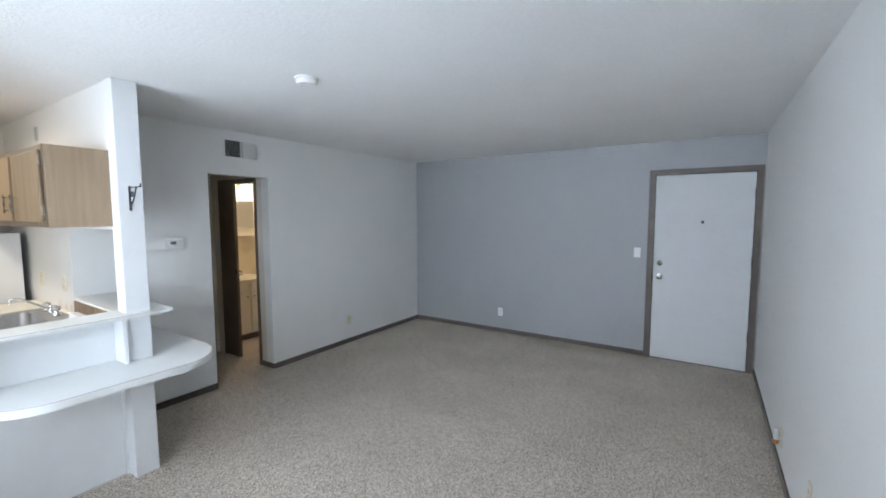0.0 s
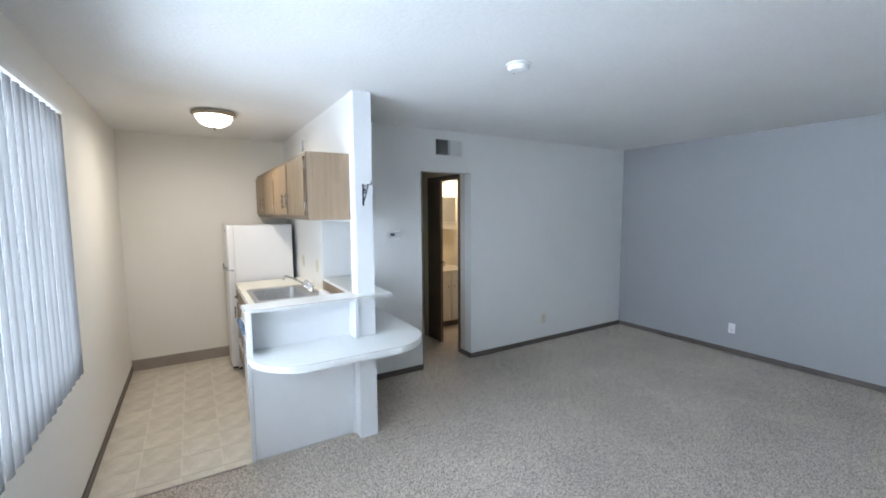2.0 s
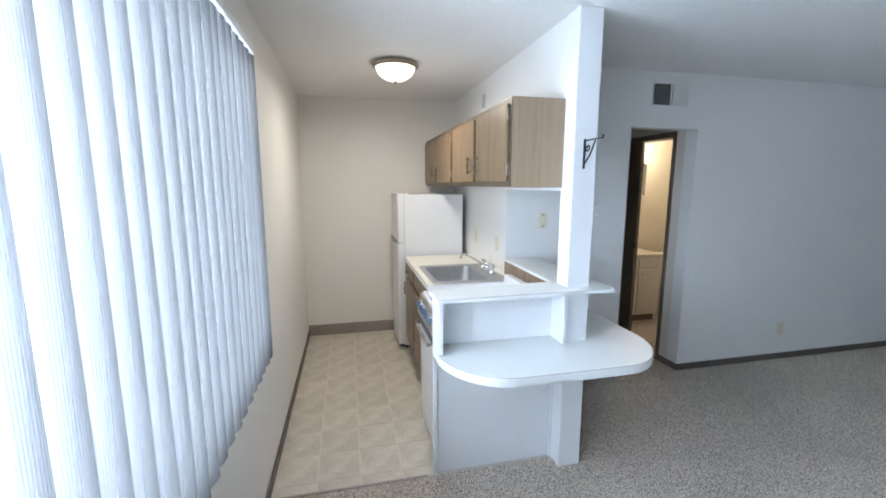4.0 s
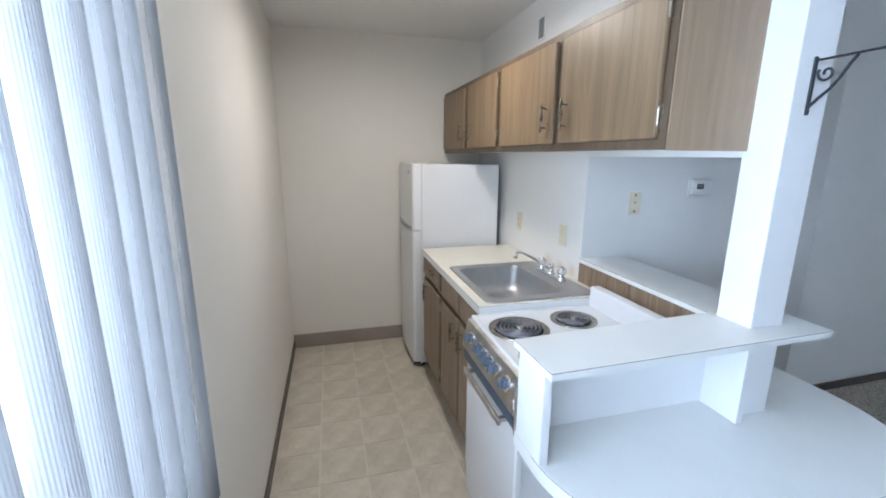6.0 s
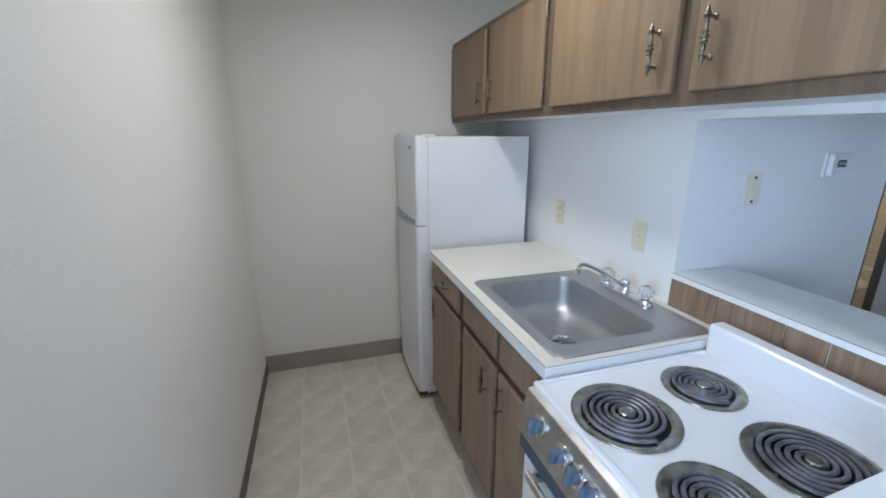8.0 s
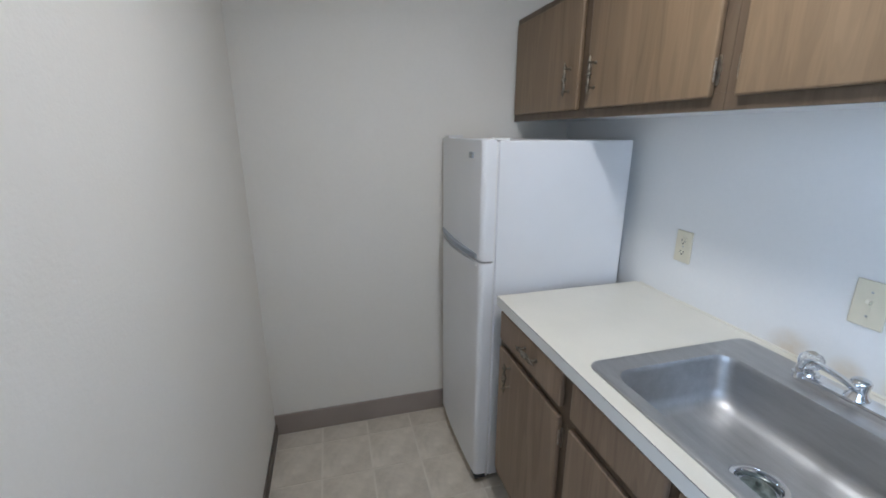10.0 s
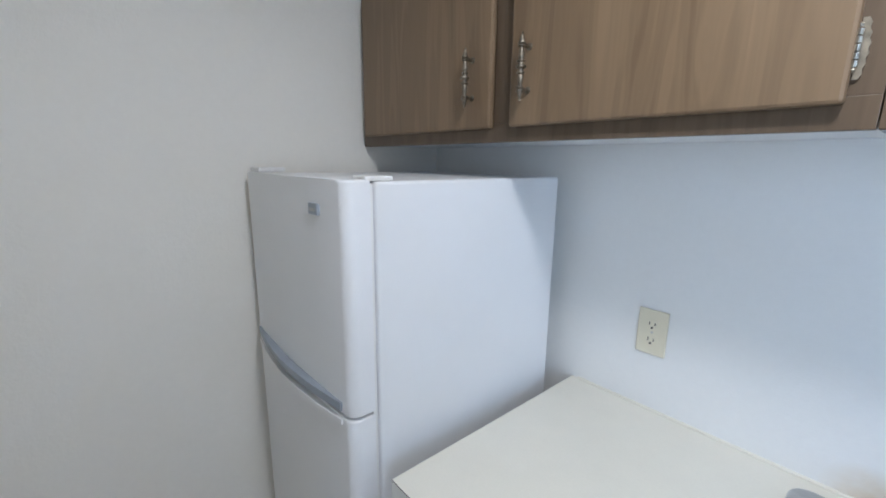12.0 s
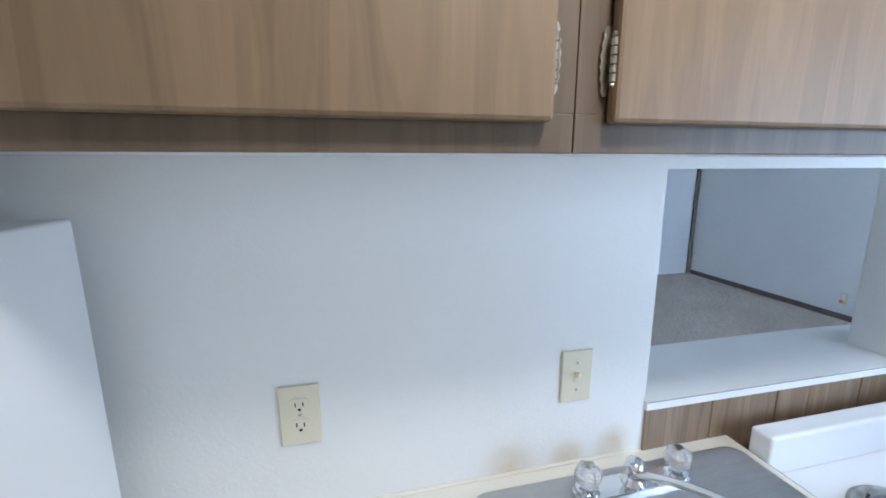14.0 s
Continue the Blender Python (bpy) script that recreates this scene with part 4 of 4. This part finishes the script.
# ---- fridge ----
def fridge():
    x0, x1, y0 = -5.880, -5.325, 0.890
    t = thing("refrigerator", "white two-door refrigerator with top freezer, beside the counter", "refrigerator", (x0, y0, 0))
    w, top = x1 - x0, 1.492
    part("body", box(0, 0.072, 0.015, w, 0.640, top - 0.004, 0.006, 3), "fridge", t)
    part("base_grille", box(0.01, 0.050, 0.004, w - 0.01, 0.075, 0.055, 0.003), "plastic", t)
    for fx in (0.05, w - 0.05):
        for fy in (0.085, 0.60):
            part("foot", lathe([(0, FZ), (0.018, FZ), (0.018, FZ + 0.010), (0.009, FZ + 0.012), (0.009, 0.036)], 14, m=pose(fx, fy, 0)), "black", t, "", True)

    def door(name, z0, z1):
        ol = []
        for k in range(13):
            u = k / 12
            x = 0.022 + (w - 0.044) * u
            ol.append((x, 0.010 * (2 * x / w - 1) ** 2))
        ol = arc(0.022, ol[0][1] + 0.022, 0.022, 0.022, 180, 270, 6)[:-1] + ol + arc(w - 0.022, ol[-1][1] + 0.022, 0.022, 0.022, 270, 360, 6)[1:]
        ol += [(w, 0.062), (0, 0.062)]
        return part(name, slab(ol, z0, z1, 0.006, 3), "fridge", t, "", True)
    lower = door("fridge_door", 0.030, 1.028)
    upper = door("freezer_door", 1.036, top)
    part("door_gasket", box(0.008, 0.0622, 0.055, w - 0.008, 0.0718, top - 0.008), "plastic", t, "white door gasket")
    for dr, z, s in ((upper, 1.041, 1), (lower, 1.023, -1)):
        pts = []
        for k in range(13):
            u = k / 12
            pts.append((0.025 + (w - 0.06) * u, -0.010 - 0.010 * math.sin(math.pi * u) + 0.014 * (2 * u - 1) ** 2, z))
        b = bmesh.new()
        hi = 0.018 if s > 0 else 0.012
        rows = []
        for p in pts:
            rows.append([b.verts.new((p[0], p[1] + dy, p[2] + dz)) for dy, dz in ((0.018, 0), (0, 0), (0, s * hi), (0.018, s * hi))])
        for r0, r1 in zip(rows, rows[1:]):
            for q in range(4):
                b.faces.new([r0[q], r0[(q + 1) % 4], r1[(q + 1) % 4], r1[q]])
        b.faces.new(rows[0])
        b.faces.new(rows[-1][::-1])
        bmesh.ops.recalc_face_normals(b, faces=b.faces)
        part("handle", b, "handle_grey" if s > 0 else "fridge", dr, "curved grey grip" if s > 0 else "curved white grip", False)
    part("top_hinge_cover", box(0.01, 0.02, top + 0.0002, 0.075, 0.090, top + 0.012, 0.003), "plastic", t)
    part("top_hinge_cover", box(w - 0.050, 0.055, top - 0.0035, w - 0.006, 0.115, top + 0.006, 0.002), "plastic", t)
    part("badge", box(w - 0.128, -0.0005, 1.423, w - 0.088, 0.009, 1.445, 0.001), "handle_grey", upper, "small grey badge")
    part("badge_mark", box(w - 0.121, -0.0015, 1.430, w - 0.096, -0.0006, 1.436), "steel", upper, "")
    part("hinge_bracket", box(w - 0.05, 0.01, 0.012, w + 0.004, 0.060, 0.026, 0.001), "black", t, "small black hinge bracket")


fridge()


# ---- fittings on walls and ceiling ----
def iron_bracket():
    t = thing("shelf_bracket", "black wrought iron scroll bracket screwed to the white post", "bracket", (PX1, 1.636, 1.662))
    part("back_bar", box(0.0003, -0.006, 0, 0.005, 0.006, 0.150, 0.001), "iron", t)
    part("arm", box(0.005, -0.006, 0.138, 0.155, 0.006, 0.1425, 0.001), "iron", t)
    b = tube([(0.150, 0, 0.140), (0.158, 0, 0.144), (0.160, 0, 0.151), (0.154, 0, 0.155)], 0.0045, 8)
    part("arm_tip", b, "iron", t)
    pts = [(0.004, 0, 0.020), (0.025, 0, 0.042), (0.048, 0, 0.062), (0.066, 0, 0.086), (0.084, 0, 0.118), (0.098, 0, 0.137)]
    part("brace", tube(pts, 0.004, 8), "iron", t)
    pts = [(0.034 + 0.022 * (1 - k / 40) * math.cos(k * 0.24 + 2.6), 0, 0.104 + 0.022 * (1 - k / 40) * math.sin(k * 0.24 + 2.6)) for k in range(31)]
    part("scroll", tube(pts, 0.0035, 7), "iron", t)
    for z in (0.010, 0.135):
        part("screw", lathe([(0, 0.003), (0.003, 0.0025), (0.004, 0)], 10, m=pose(0.005, 0, z, 0, 90)), "iron", t)


iron_bracket()


def outlet(place, rz, label, mat="plate", kind="outlet"):
    """A cover plate that faces its own -y."""
    name = {"outlet": "wall_outlet", "switch": "light_switch", "blank": "wall_plate", "twoscrew": "light_switch"}[kind]
    t = thing(name, label, "outlet" if kind == "outlet" else "light switch" if kind != "blank" else "wall plate", (0, 0, 0), "wall plates")
    t.matrix_basis = pose(*place, 0, 0, rz)
    part("cover_plate", box(-0.035, -0.006, -0.0575, 0.035, -0.0004, 0.0575, 0.0025, 3), mat, t)
    if kind == "outlet":
        for z in (0.020, -0.020):
            b = slab(rounded(-0.0165, -0.0140, 0.0165, 0.0140, 0.009, 5), 0, 0.0015, 0.0)
            moved(b, pose(0, -0.0062, z, 90))
            r = part("receptacle", b, mat, t)
            b = box(-0.0075, -0.0086, z - 0.001, -0.0055, -0.0078, z + 0.007)
            b = box(0.0055, -0.0086, z - 0.001, 0.0075, -0.0078, z + 0.006, bm=b)
            b = lathe([(0.0028, 0.0008), (0, 0.0008)], 10, bm=b, m=pose(0, -0.0078, z - 0.0075, 90))
            b = lathe([(0.0028, 0), (0.0028, 0.0008)], 10, bm=b, m=pose(0, -0.0078, z - 0.0075, 90))
            part("slots", b, "slot", r)
    elif kind in ("switch", "twoscrew"):
        part("toggle_opening", box(-0.006, -0.0072, -0.013, 0.006, -0.0061, 0.013, 0.0005), mat, t)
        b = box(-0.0045, -0.018, -0.004, 0.0045, -0.0073, 0.005, 0.001)
        moved(b, pose(0, 0, 0.002, -16))
        part("toggle", b, mat, t)
    for z in ((0.0,) if kind == "outlet" else (0.030, -0.030) if kind != "twoscrew" else (0.042, -0.042)):
        part("screw", lathe([(0, 0.0016), (0.0025 if kind != "twoscrew" else 0.005, 0.001), (0.003 if kind != "twoscrew" else 0.0055, 0)], 10, m=pose(0, -0.006, z, 90)),
             "steel" if kind != "twoscrew" else "aged", t)
    return t


outlet((-5.063, YS, 1.120), 0, "ivory duplex outlet on the wall above the counter")
outlet((-4.513, YS, 1.124), 0, "ivory switch plate with a short toggle above the sink", kind="switch")
outlet((XH, 1.876, 1.314), 90, "yellowed ivory switch plate with two screws near the thermostat", kind="twoscrew")
outlet((XH, 4.305, 0.275), 90, "ivory outlet low on the hall wall")
outlet((-2.879, YG, 0.268), 0, "white outlet low on the grey wall", "plastic")
outlet((-1.147, YG, 1.192), 0, "white light switch beside the entry door", "plastic", "switch")
outlet((0.0, 3.00, 0.330), -90, "ivory outlet low on the side wall")
outlet((0.0, 3.855, 0.205), -90, "ivory outlet behind a plug-in air freshener")

t = thing("air_freshener", "white plug-in air freshener with orange liquid, in the side wall outlet", "air freshener", (-0.0085, 3.855, 0.205))
b = slab(rounded(-0.028, -0.026, 0.0, 0.026, 0.012, 5), -0.010, 0.045, 0.006, 3)
moved(b, pose(-0.010, 0, 0))
part("body", b, "plastic", t)
part("vent_top", lathe([(0.016, 0.045), (0.014, 0.055), (0.006, 0.058), (0, 0.058)], 18, m=pose(-0.024, 0, 0)), "plastic", t, "", True)
part("bottle", lathe([(0, -0.045), (0.015, -0.045), (0.017, -0.040), (0.017, -0.018), (0.010, -0.010)], 18, m=pose(-0.024, 0, 0)), "freshener", t, "small bottle of orange liquid", True)
part("plug", box(-0.010, -0.012, -0.012, 0.0, 0.012, 0.012), "plastic", t)

# thermostat
t = thing("thermostat", "white digital thermostat on the hall wall", "thermostat", (XH, 2.275, 1.392))
part("back_plate", box(0.0004, -0.072, -0.045, 0.008, 0.072, 0.045, 0.003), "plastic", t)
part("cover", box(0.0082, -0.066, -0.040, 0.028, 0.066, 0.040, 0.007, 3), "plastic", t)
part("display", box(0.0278, -0.040, -0.008, 0.0290, 0.004, 0.018, 0.0004), "black", t, "small dark display")
b = box(0.0292, -0.034, 0.000, 0.0295, -0.028, 0.011)
for k in range(1, 4):
    b = box(0.0292, -0.034 + 0.009 * k, 0.000, 0.0295, -0.028 + 0.009 * k, 0.011, bm=b)
part("display_bars", b, "handle_grey", t)
for z in (0.012, -0.006):
    part("button", box(0.028, 0.018, z - 0.005, 0.030, 0.030, z + 0.005, 0.001), "plastic", t)


def grille(name, at, w, h, rz, label, vertical=True, halves=True):
    t = thing(name, label, "air vent", (0, 0, 0))
    t.matrix_basis = pose(*at, 0, 0, rz)
    b = box(-w / 2, -0.006, -h / 2, w / 2, -0.0004, -h / 2 + 0.012, 0.0015)
    b = box(-w / 2, -0.006, h / 2 - 0.012, w / 2, -0.0004, h / 2, 0.0015, bm=b)
    for x in ((-w / 2, 0.0), (w / 2 - 0.012, 0.0)) + (((-0.006, 0.0),) if halves else ()):
        b = box(x[0], -0.006, -h / 2 + 0.012, x[0] + 0.012, -0.0004, h / 2 - 0.012, 0.0015, bm=b)
    part("frame", b, "wall", t)
    # A flat near-black sheet takes the place of the duct's shaded hollow.
    part("backing", box(-w / 2 + 0.010, -0.0022, -h / 2 + 0.010, w / 2 - 0.010, -0.0006, h / 2 - 0.010), "slot", t, "near-black sheet for the shade of the duct behind the slats")
    n = int((w - 0.03) / 0.0115)
    sl = {}
    for k in range(n):
        x = -w / 2 + 0.018 + k * (w - 0.036) / (n - 1)
        if halves and abs(x) < 0.008:
            continue
        ang = (-35 if x < 0 else 34) if halves else 35
        if ang not in sl:
            b = box(-0.0005, -0.0055, -h / 2 + 0.013, 0.0005, 0.0055, h / 2 - 0.013)
            moved(b, pose(0, 0, 0, 0, 0, ang))
            sl[ang] = mesh_of(b, "wall")
        o = new("slat", sl[ang])
        o.parent = t
        o.matrix_basis = pose(x, -0.0062, 0)
    return t


v = grille("air_vent", (XH, 2.918, 2.270), 0.340, 0.178, 90, "painted metal air vent with two banks of vertical slats")
part("lever", box(-0.163, -0.016, -0.060, -0.150, -0.0062, -0.054, 0.001), "plastic", v)
grille("small_vent", (-4.890, YS, 2.270), 0.085, 0.13, 0, "small pale vent above the wall cabinets", halves=False)

# smoke detector
t = thing("smoke_detector", "round white smoke detector on the ceiling", "smoke detector", (-2.490, 2.225, H))
part("base", lathe([(0.0, -0.0004), (0.070, -0.0004), (0.070, -0.010), (0.060, -0.012)], 36), "plastic", t, "", True)
part("cover", lathe([(0.0605, -0.012), (0.060, -0.026), (0.052, -0.036), (0.030, -0.040), (0, -0.041)], 36), "plastic", t, "", True)
part("test_button", lathe([(0.014, -0.0395), (0.013, -0.043), (0, -0.0435)], 20, m=pose(0.02, 0.0, 0)), "plastic", t, "", True)
b = box(-0.045, -0.003, -0.0395, -0.028, 0.003, -0.0375)
part("sensor_slot", b, "handle_grey", t)

# kitchen ceiling lamp
t = thing("ceiling_lamp", "lit flush ceiling lamp with frosted bowl and nickel rim", "ceiling lamp", (-4.585, 0.812, H))
part("rim", lathe([(0.0, -0.0005), (0.150, -0.0005), (0.163, -0.010), (0.166, -0.024), (0.160, -0.034), (0.146, -0.040), (0.138, -0.036)], 48), "lamp_metal", t, "brushed nickel rim", True)
bowl = part("glass_bowl", lathe([(0.1375, -0.034), (0.134, -0.052), (0.118, -0.080), (0.090, -0.104), (0.055, -0.119), (0.020, -0.126), (0.0, -0.127)], 48), "lit_glass", t, "glowing frosted glass bowl", True)
bowl.visible_shadow = False
part("finial", lathe([(0.016, -0.126), (0.015, -0.131), (0.006, -0.134), (0.009, -0.141), (0.004, -0.148), (0, -0.149)], 18), "lamp_metal", t, "", True)


# ---- hall and bathroom, seen through the opening ----
def louver_door(y0, y1, x):
    t = thing("louvered_door", "tan painted louvered closet door, closed, in the small hall", "closet door", (x, y0, FZ))
    w = y1 - y0
    b = box(0, 0, 0.012, 0.028, 0.045, 2.03, 0.002)
    b = box(0, w - 0.045, 0.012, 0.028, w, 2.03, 0.002, bm=b)
    for z0, z1 in ((0.012, 0.14), (0.98, 1.06), (1.95, 2.03)):
        b = box(0.001, 0.045, z0, 0.027, w - 0.045, z1, 0.001, bm=b)
    part("door_frame", b, "louver", t)
    s = box(-0.016, 0.046, -0.002, 0.016, w - 0.046, 0.004)
    moved(s, pose(0, 0, 0, 0, 38))
    me = mesh_of(s, "louver")
    z = 0.155
    while z < 1.94:
        if not 0.965 < z < 1.075:
            o = new("louver", me)
            o.parent = t
            o.matrix_basis = pose(0.014, 0, z)
        z += 0.026
    return t


structure("wall_closet", box(-5.47, 1.9, -0.1, -5.41, OP1, H), "hall", "tan closet wall in the small hall")
structure("wall_hall_side", box(-5.40, 1.9, -0.1, XH - WT, 2.0, H), "hall", "plain hall side wall")
louver_door(2.44, 2.81, -5.405)
louver_door(2.815, 3.185, -5.405)

VX = -5.52


def vanity():
    x0, y0, y1 = -6.045, 3.36, 4.00
    t = thing("bathroom_vanity", "cream painted bathroom vanity with a white basin top", "bathroom cabinet", (x0, y0, FZ))
    w, d = y1 - y0, VX - x0
    part("body", box(0, 0, 0.09, d, w, 0.780, 0.002), "tub", t)
    part("toe_kick", box(0, 0.01, 0, d - 0.055, w - 0.01, 0.09), "dark", t, "dark recessed toe kick")
    part("basin_top", box(-0.0, -0.0, 0.7805, d + 0.018, w + 0.012, 0.812, 0.006, 3), "tub", t, "white moulded basin top")
    for k in range(2):
        a, c = 0.02 + k * (w / 2 - 0.005), w / 2 - 0.01 + k * (w / 2 - 0.01)
        dr = part("door", box(d + 0.0004, a, 0.115, d + 0.017, c, 0.640, 0.003), "tub", t)
        part("door_knob", lathe([(0.006, 0), (0.005, 0.010), (0.012, 0.016), (0.010, 0.022), (0, 0.024)], 14, m=pose(d + 0.017, (c - 0.035) if k == 0 else (a + 0.035), 0.585, 0, 90)), "aged", dr, "", True)
        part("drawer_front", box(d + 0.0004, a, 0.655, d + 0.017, c, 0.765, 0.003), "tub", t)
    f = thing("bathroom_faucet", "small chrome bathroom faucet on the basin top", "faucet", (x0 + 0.10, y0 + 0.42, 0.812 + FZ))
    part("base", slab(rounded(-0.022, -0.075, 0.022, 0.075, 0.02, 5), 0, 0.018, 0.005, 2), "aged", f)
    part("spout", tube([(0, 0, 0.015), (0.02, 0, 0.06), (0.06, 0, 0.075), (0.11, 0, 0.055)], 0.011, 10), "aged", f, "", True)
    for y in (-0.055, 0.055):
        part("handle", lathe([(0.012, 0.015), (0.010, 0.03), (0.022, 0.036), (0.022, 0.056), (0.010, 0.062), (0, 0.062)], 14, m=pose(0, y, 0)), "clear", f)


vanity()
t = thing("medicine_cabinet", "mirrored medicine cabinet with a lower shelf, above the vanity", "mirror cabinet", (-6.049, 3.50, 1.34))
part("body", box(0, 0, 0, 0.10, 0.56, 0.50, 0.003), "tub", t)
part("mirror_door", box(0.1004, 0.01, 0.115, 0.104, 0.55, 0.49, 0.0005), "mirror", t, "mirror door")
part("door_trim", box(0.1004, 0.01, 0.098, 0.112, 0.55, 0.112, 0.002), "tub", t)
t = thing("vanity_light", "lit round bathroom wall lamps on a short bar", "wall lamp", (-6.049, 3.78, 2.07))
part("bar", box(0, -0.24, -0.045, 0.03, 0.24, 0.045, 0.004), "aged", t)
for y in (-0.16, 0.0, 0.16):
    part("globe", lathe([(0, -0.055), (0.030, -0.046), (0.050, -0.022), (0.055, 0.0), (0.050, 0.022), (0.030, 0.046), (0, 0.055)], 22, m=pose(0.085, y, 0)), "bath_globe", t, "lit frosted globe", True)


def toilet():
    t = thing("toilet", "white toilet with its seat down in the warm-lit bathroom", "toilet", (-5.40, 4.30, FZ))

    def ell(cx, cy, rx, ry, z, n=24):
        return [(cx + rx * math.cos(2 * math.pi * k / n), cy + ry * math.sin(2 * math.pi * k / n), z) for k in range(n)]
    b, vs = loft([ell(0, 0, 0.11, 0.13, 0), ell(0, 0, 0.10, 0.12, 0.10), ell(0.02, 0, 0.14, 0.13, 0.24), ell(0.05, 0, 0.20, 0.17, 0.36), ell(0.05, 0, 0.215, 0.182, 0.385)])
    b.faces.new(vs[-1])
    bmesh.ops.recalc_face_normals(b, faces=b.faces)
    part("bowl", b, "tub", t, "", True)
    b, vs = loft([ell(0.05, 0, 0.22, 0.185, 0.386), ell(0.05, 0, 0.225, 0.19, 0.396), ell(0.05, 0, 0.22, 0.185, 0.404)])
    b.faces.new(vs[-1])
    part("seat", b, "tub", t, "", True)
    b, vs = loft([ell(0.045, 0, 0.215, 0.18, 0.405), ell(0.045, 0, 0.22, 0.185, 0.416), ell(0.045, 0, 0.20, 0.165, 0.424)])
    b.faces.new(vs[-1])
    part("lid", b, "tub", t, "", True)
    part("tank", box(-0.42, -0.23, 0.40, -0.20, 0.23, 0.74, 0.02, 3), "tub", t)
    part("tank_lid", box(-0.43, -0.24, 0.7405, -0.19, 0.24, 0.775, 0.01, 3), "tub", t)
    part("rear_base", box(-0.36, -0.10, 0, -0.05, 0.10, 0.40, 0.02, 3), "tub", t)


toilet()
b = box(-6.045, 4.60, FZ, XH - WT - 0.002, 4.66, 0.42, 0.01, 3)
t = thing("bathtub", "cream bathtub across the end of the bathroom", "bathtub", (0, 0, 0))
part("apron", b, "tub", t)
b = box(-6.045, 4.60, 0.4205, XH - WT - 0.002, 4.69, 0.445, 0.008, 3)
b = box(-6.045, 5.18, 0.30, XH - WT - 0.002, 5.248, 0.445, 0.008, 3, bm=b)
part("rim", b, "tub", t)
part("tub_floor", box(-6.045, 4.661, 0.10, XH - WT - 0.002, 5.179, 0.14), "tub", t)
t = thing("tub_faucet", "chrome round tub valve above a tub spout", "faucet", (-5.83, 5.249, 0.62))
part("valve_plate", lathe([(0.075, 0), (0.070, 0.012), (0.030, 0.018), (0.028, 0.050), (0, 0.052)], 26, m=pose(0, 0, 0.02, 90)), "aged", t, "", True)
part("tub_spout", tube([(0.01, 0, -0.12), (0.01, -0.09, -0.12), (0.01, -0.12, -0.14)], [0.024, 0.024, 0.022], 12), "aged", t, "", True)
structure("tub_surround", box(-6.045, 5.235, 0.45, XH - WT - 0.002, 5.249, 0.80, 0.004), "tub", "white tub surround")

# ---- vinyl squares, the last of the floor ----
TS = 0.243
tile_mesh = {}


def tile(x0, y0, x1, y1):
    key = (round(x1 - x0, 3), round(y1 - y0, 3))
    if key not in tile_mesh:
        g = 0.0045
        b = box(g, g, 0, x1 - x0 - g, y1 - y0 - g, 0.0022)
        tile_mesh[key] = mesh_of(b, "tile")
    o = new("vinyl_square", tile_mesh[key])
    o.parent = floor_base
    o.location = (x0, y0, FZ - 0.003)


gy = [0.011, 0.235, 0.468, 0.700, 0.933, 1.166, 1.399, 1.580]
gx = [XB + 0.011]
x = -5.291 - 2 * TS
while x < CARPET_X - 0.012:
    gx.append(x)
    x += TS
gx.append(CARPET_X - 0.012)
for xa, xb in zip(gx, gx[1:]):
    for ya, yb in zip(gy, gy[1:]):
        if not (xa > -3.60 and ya > 0.9):
            tile(xa, ya, xb, yb)
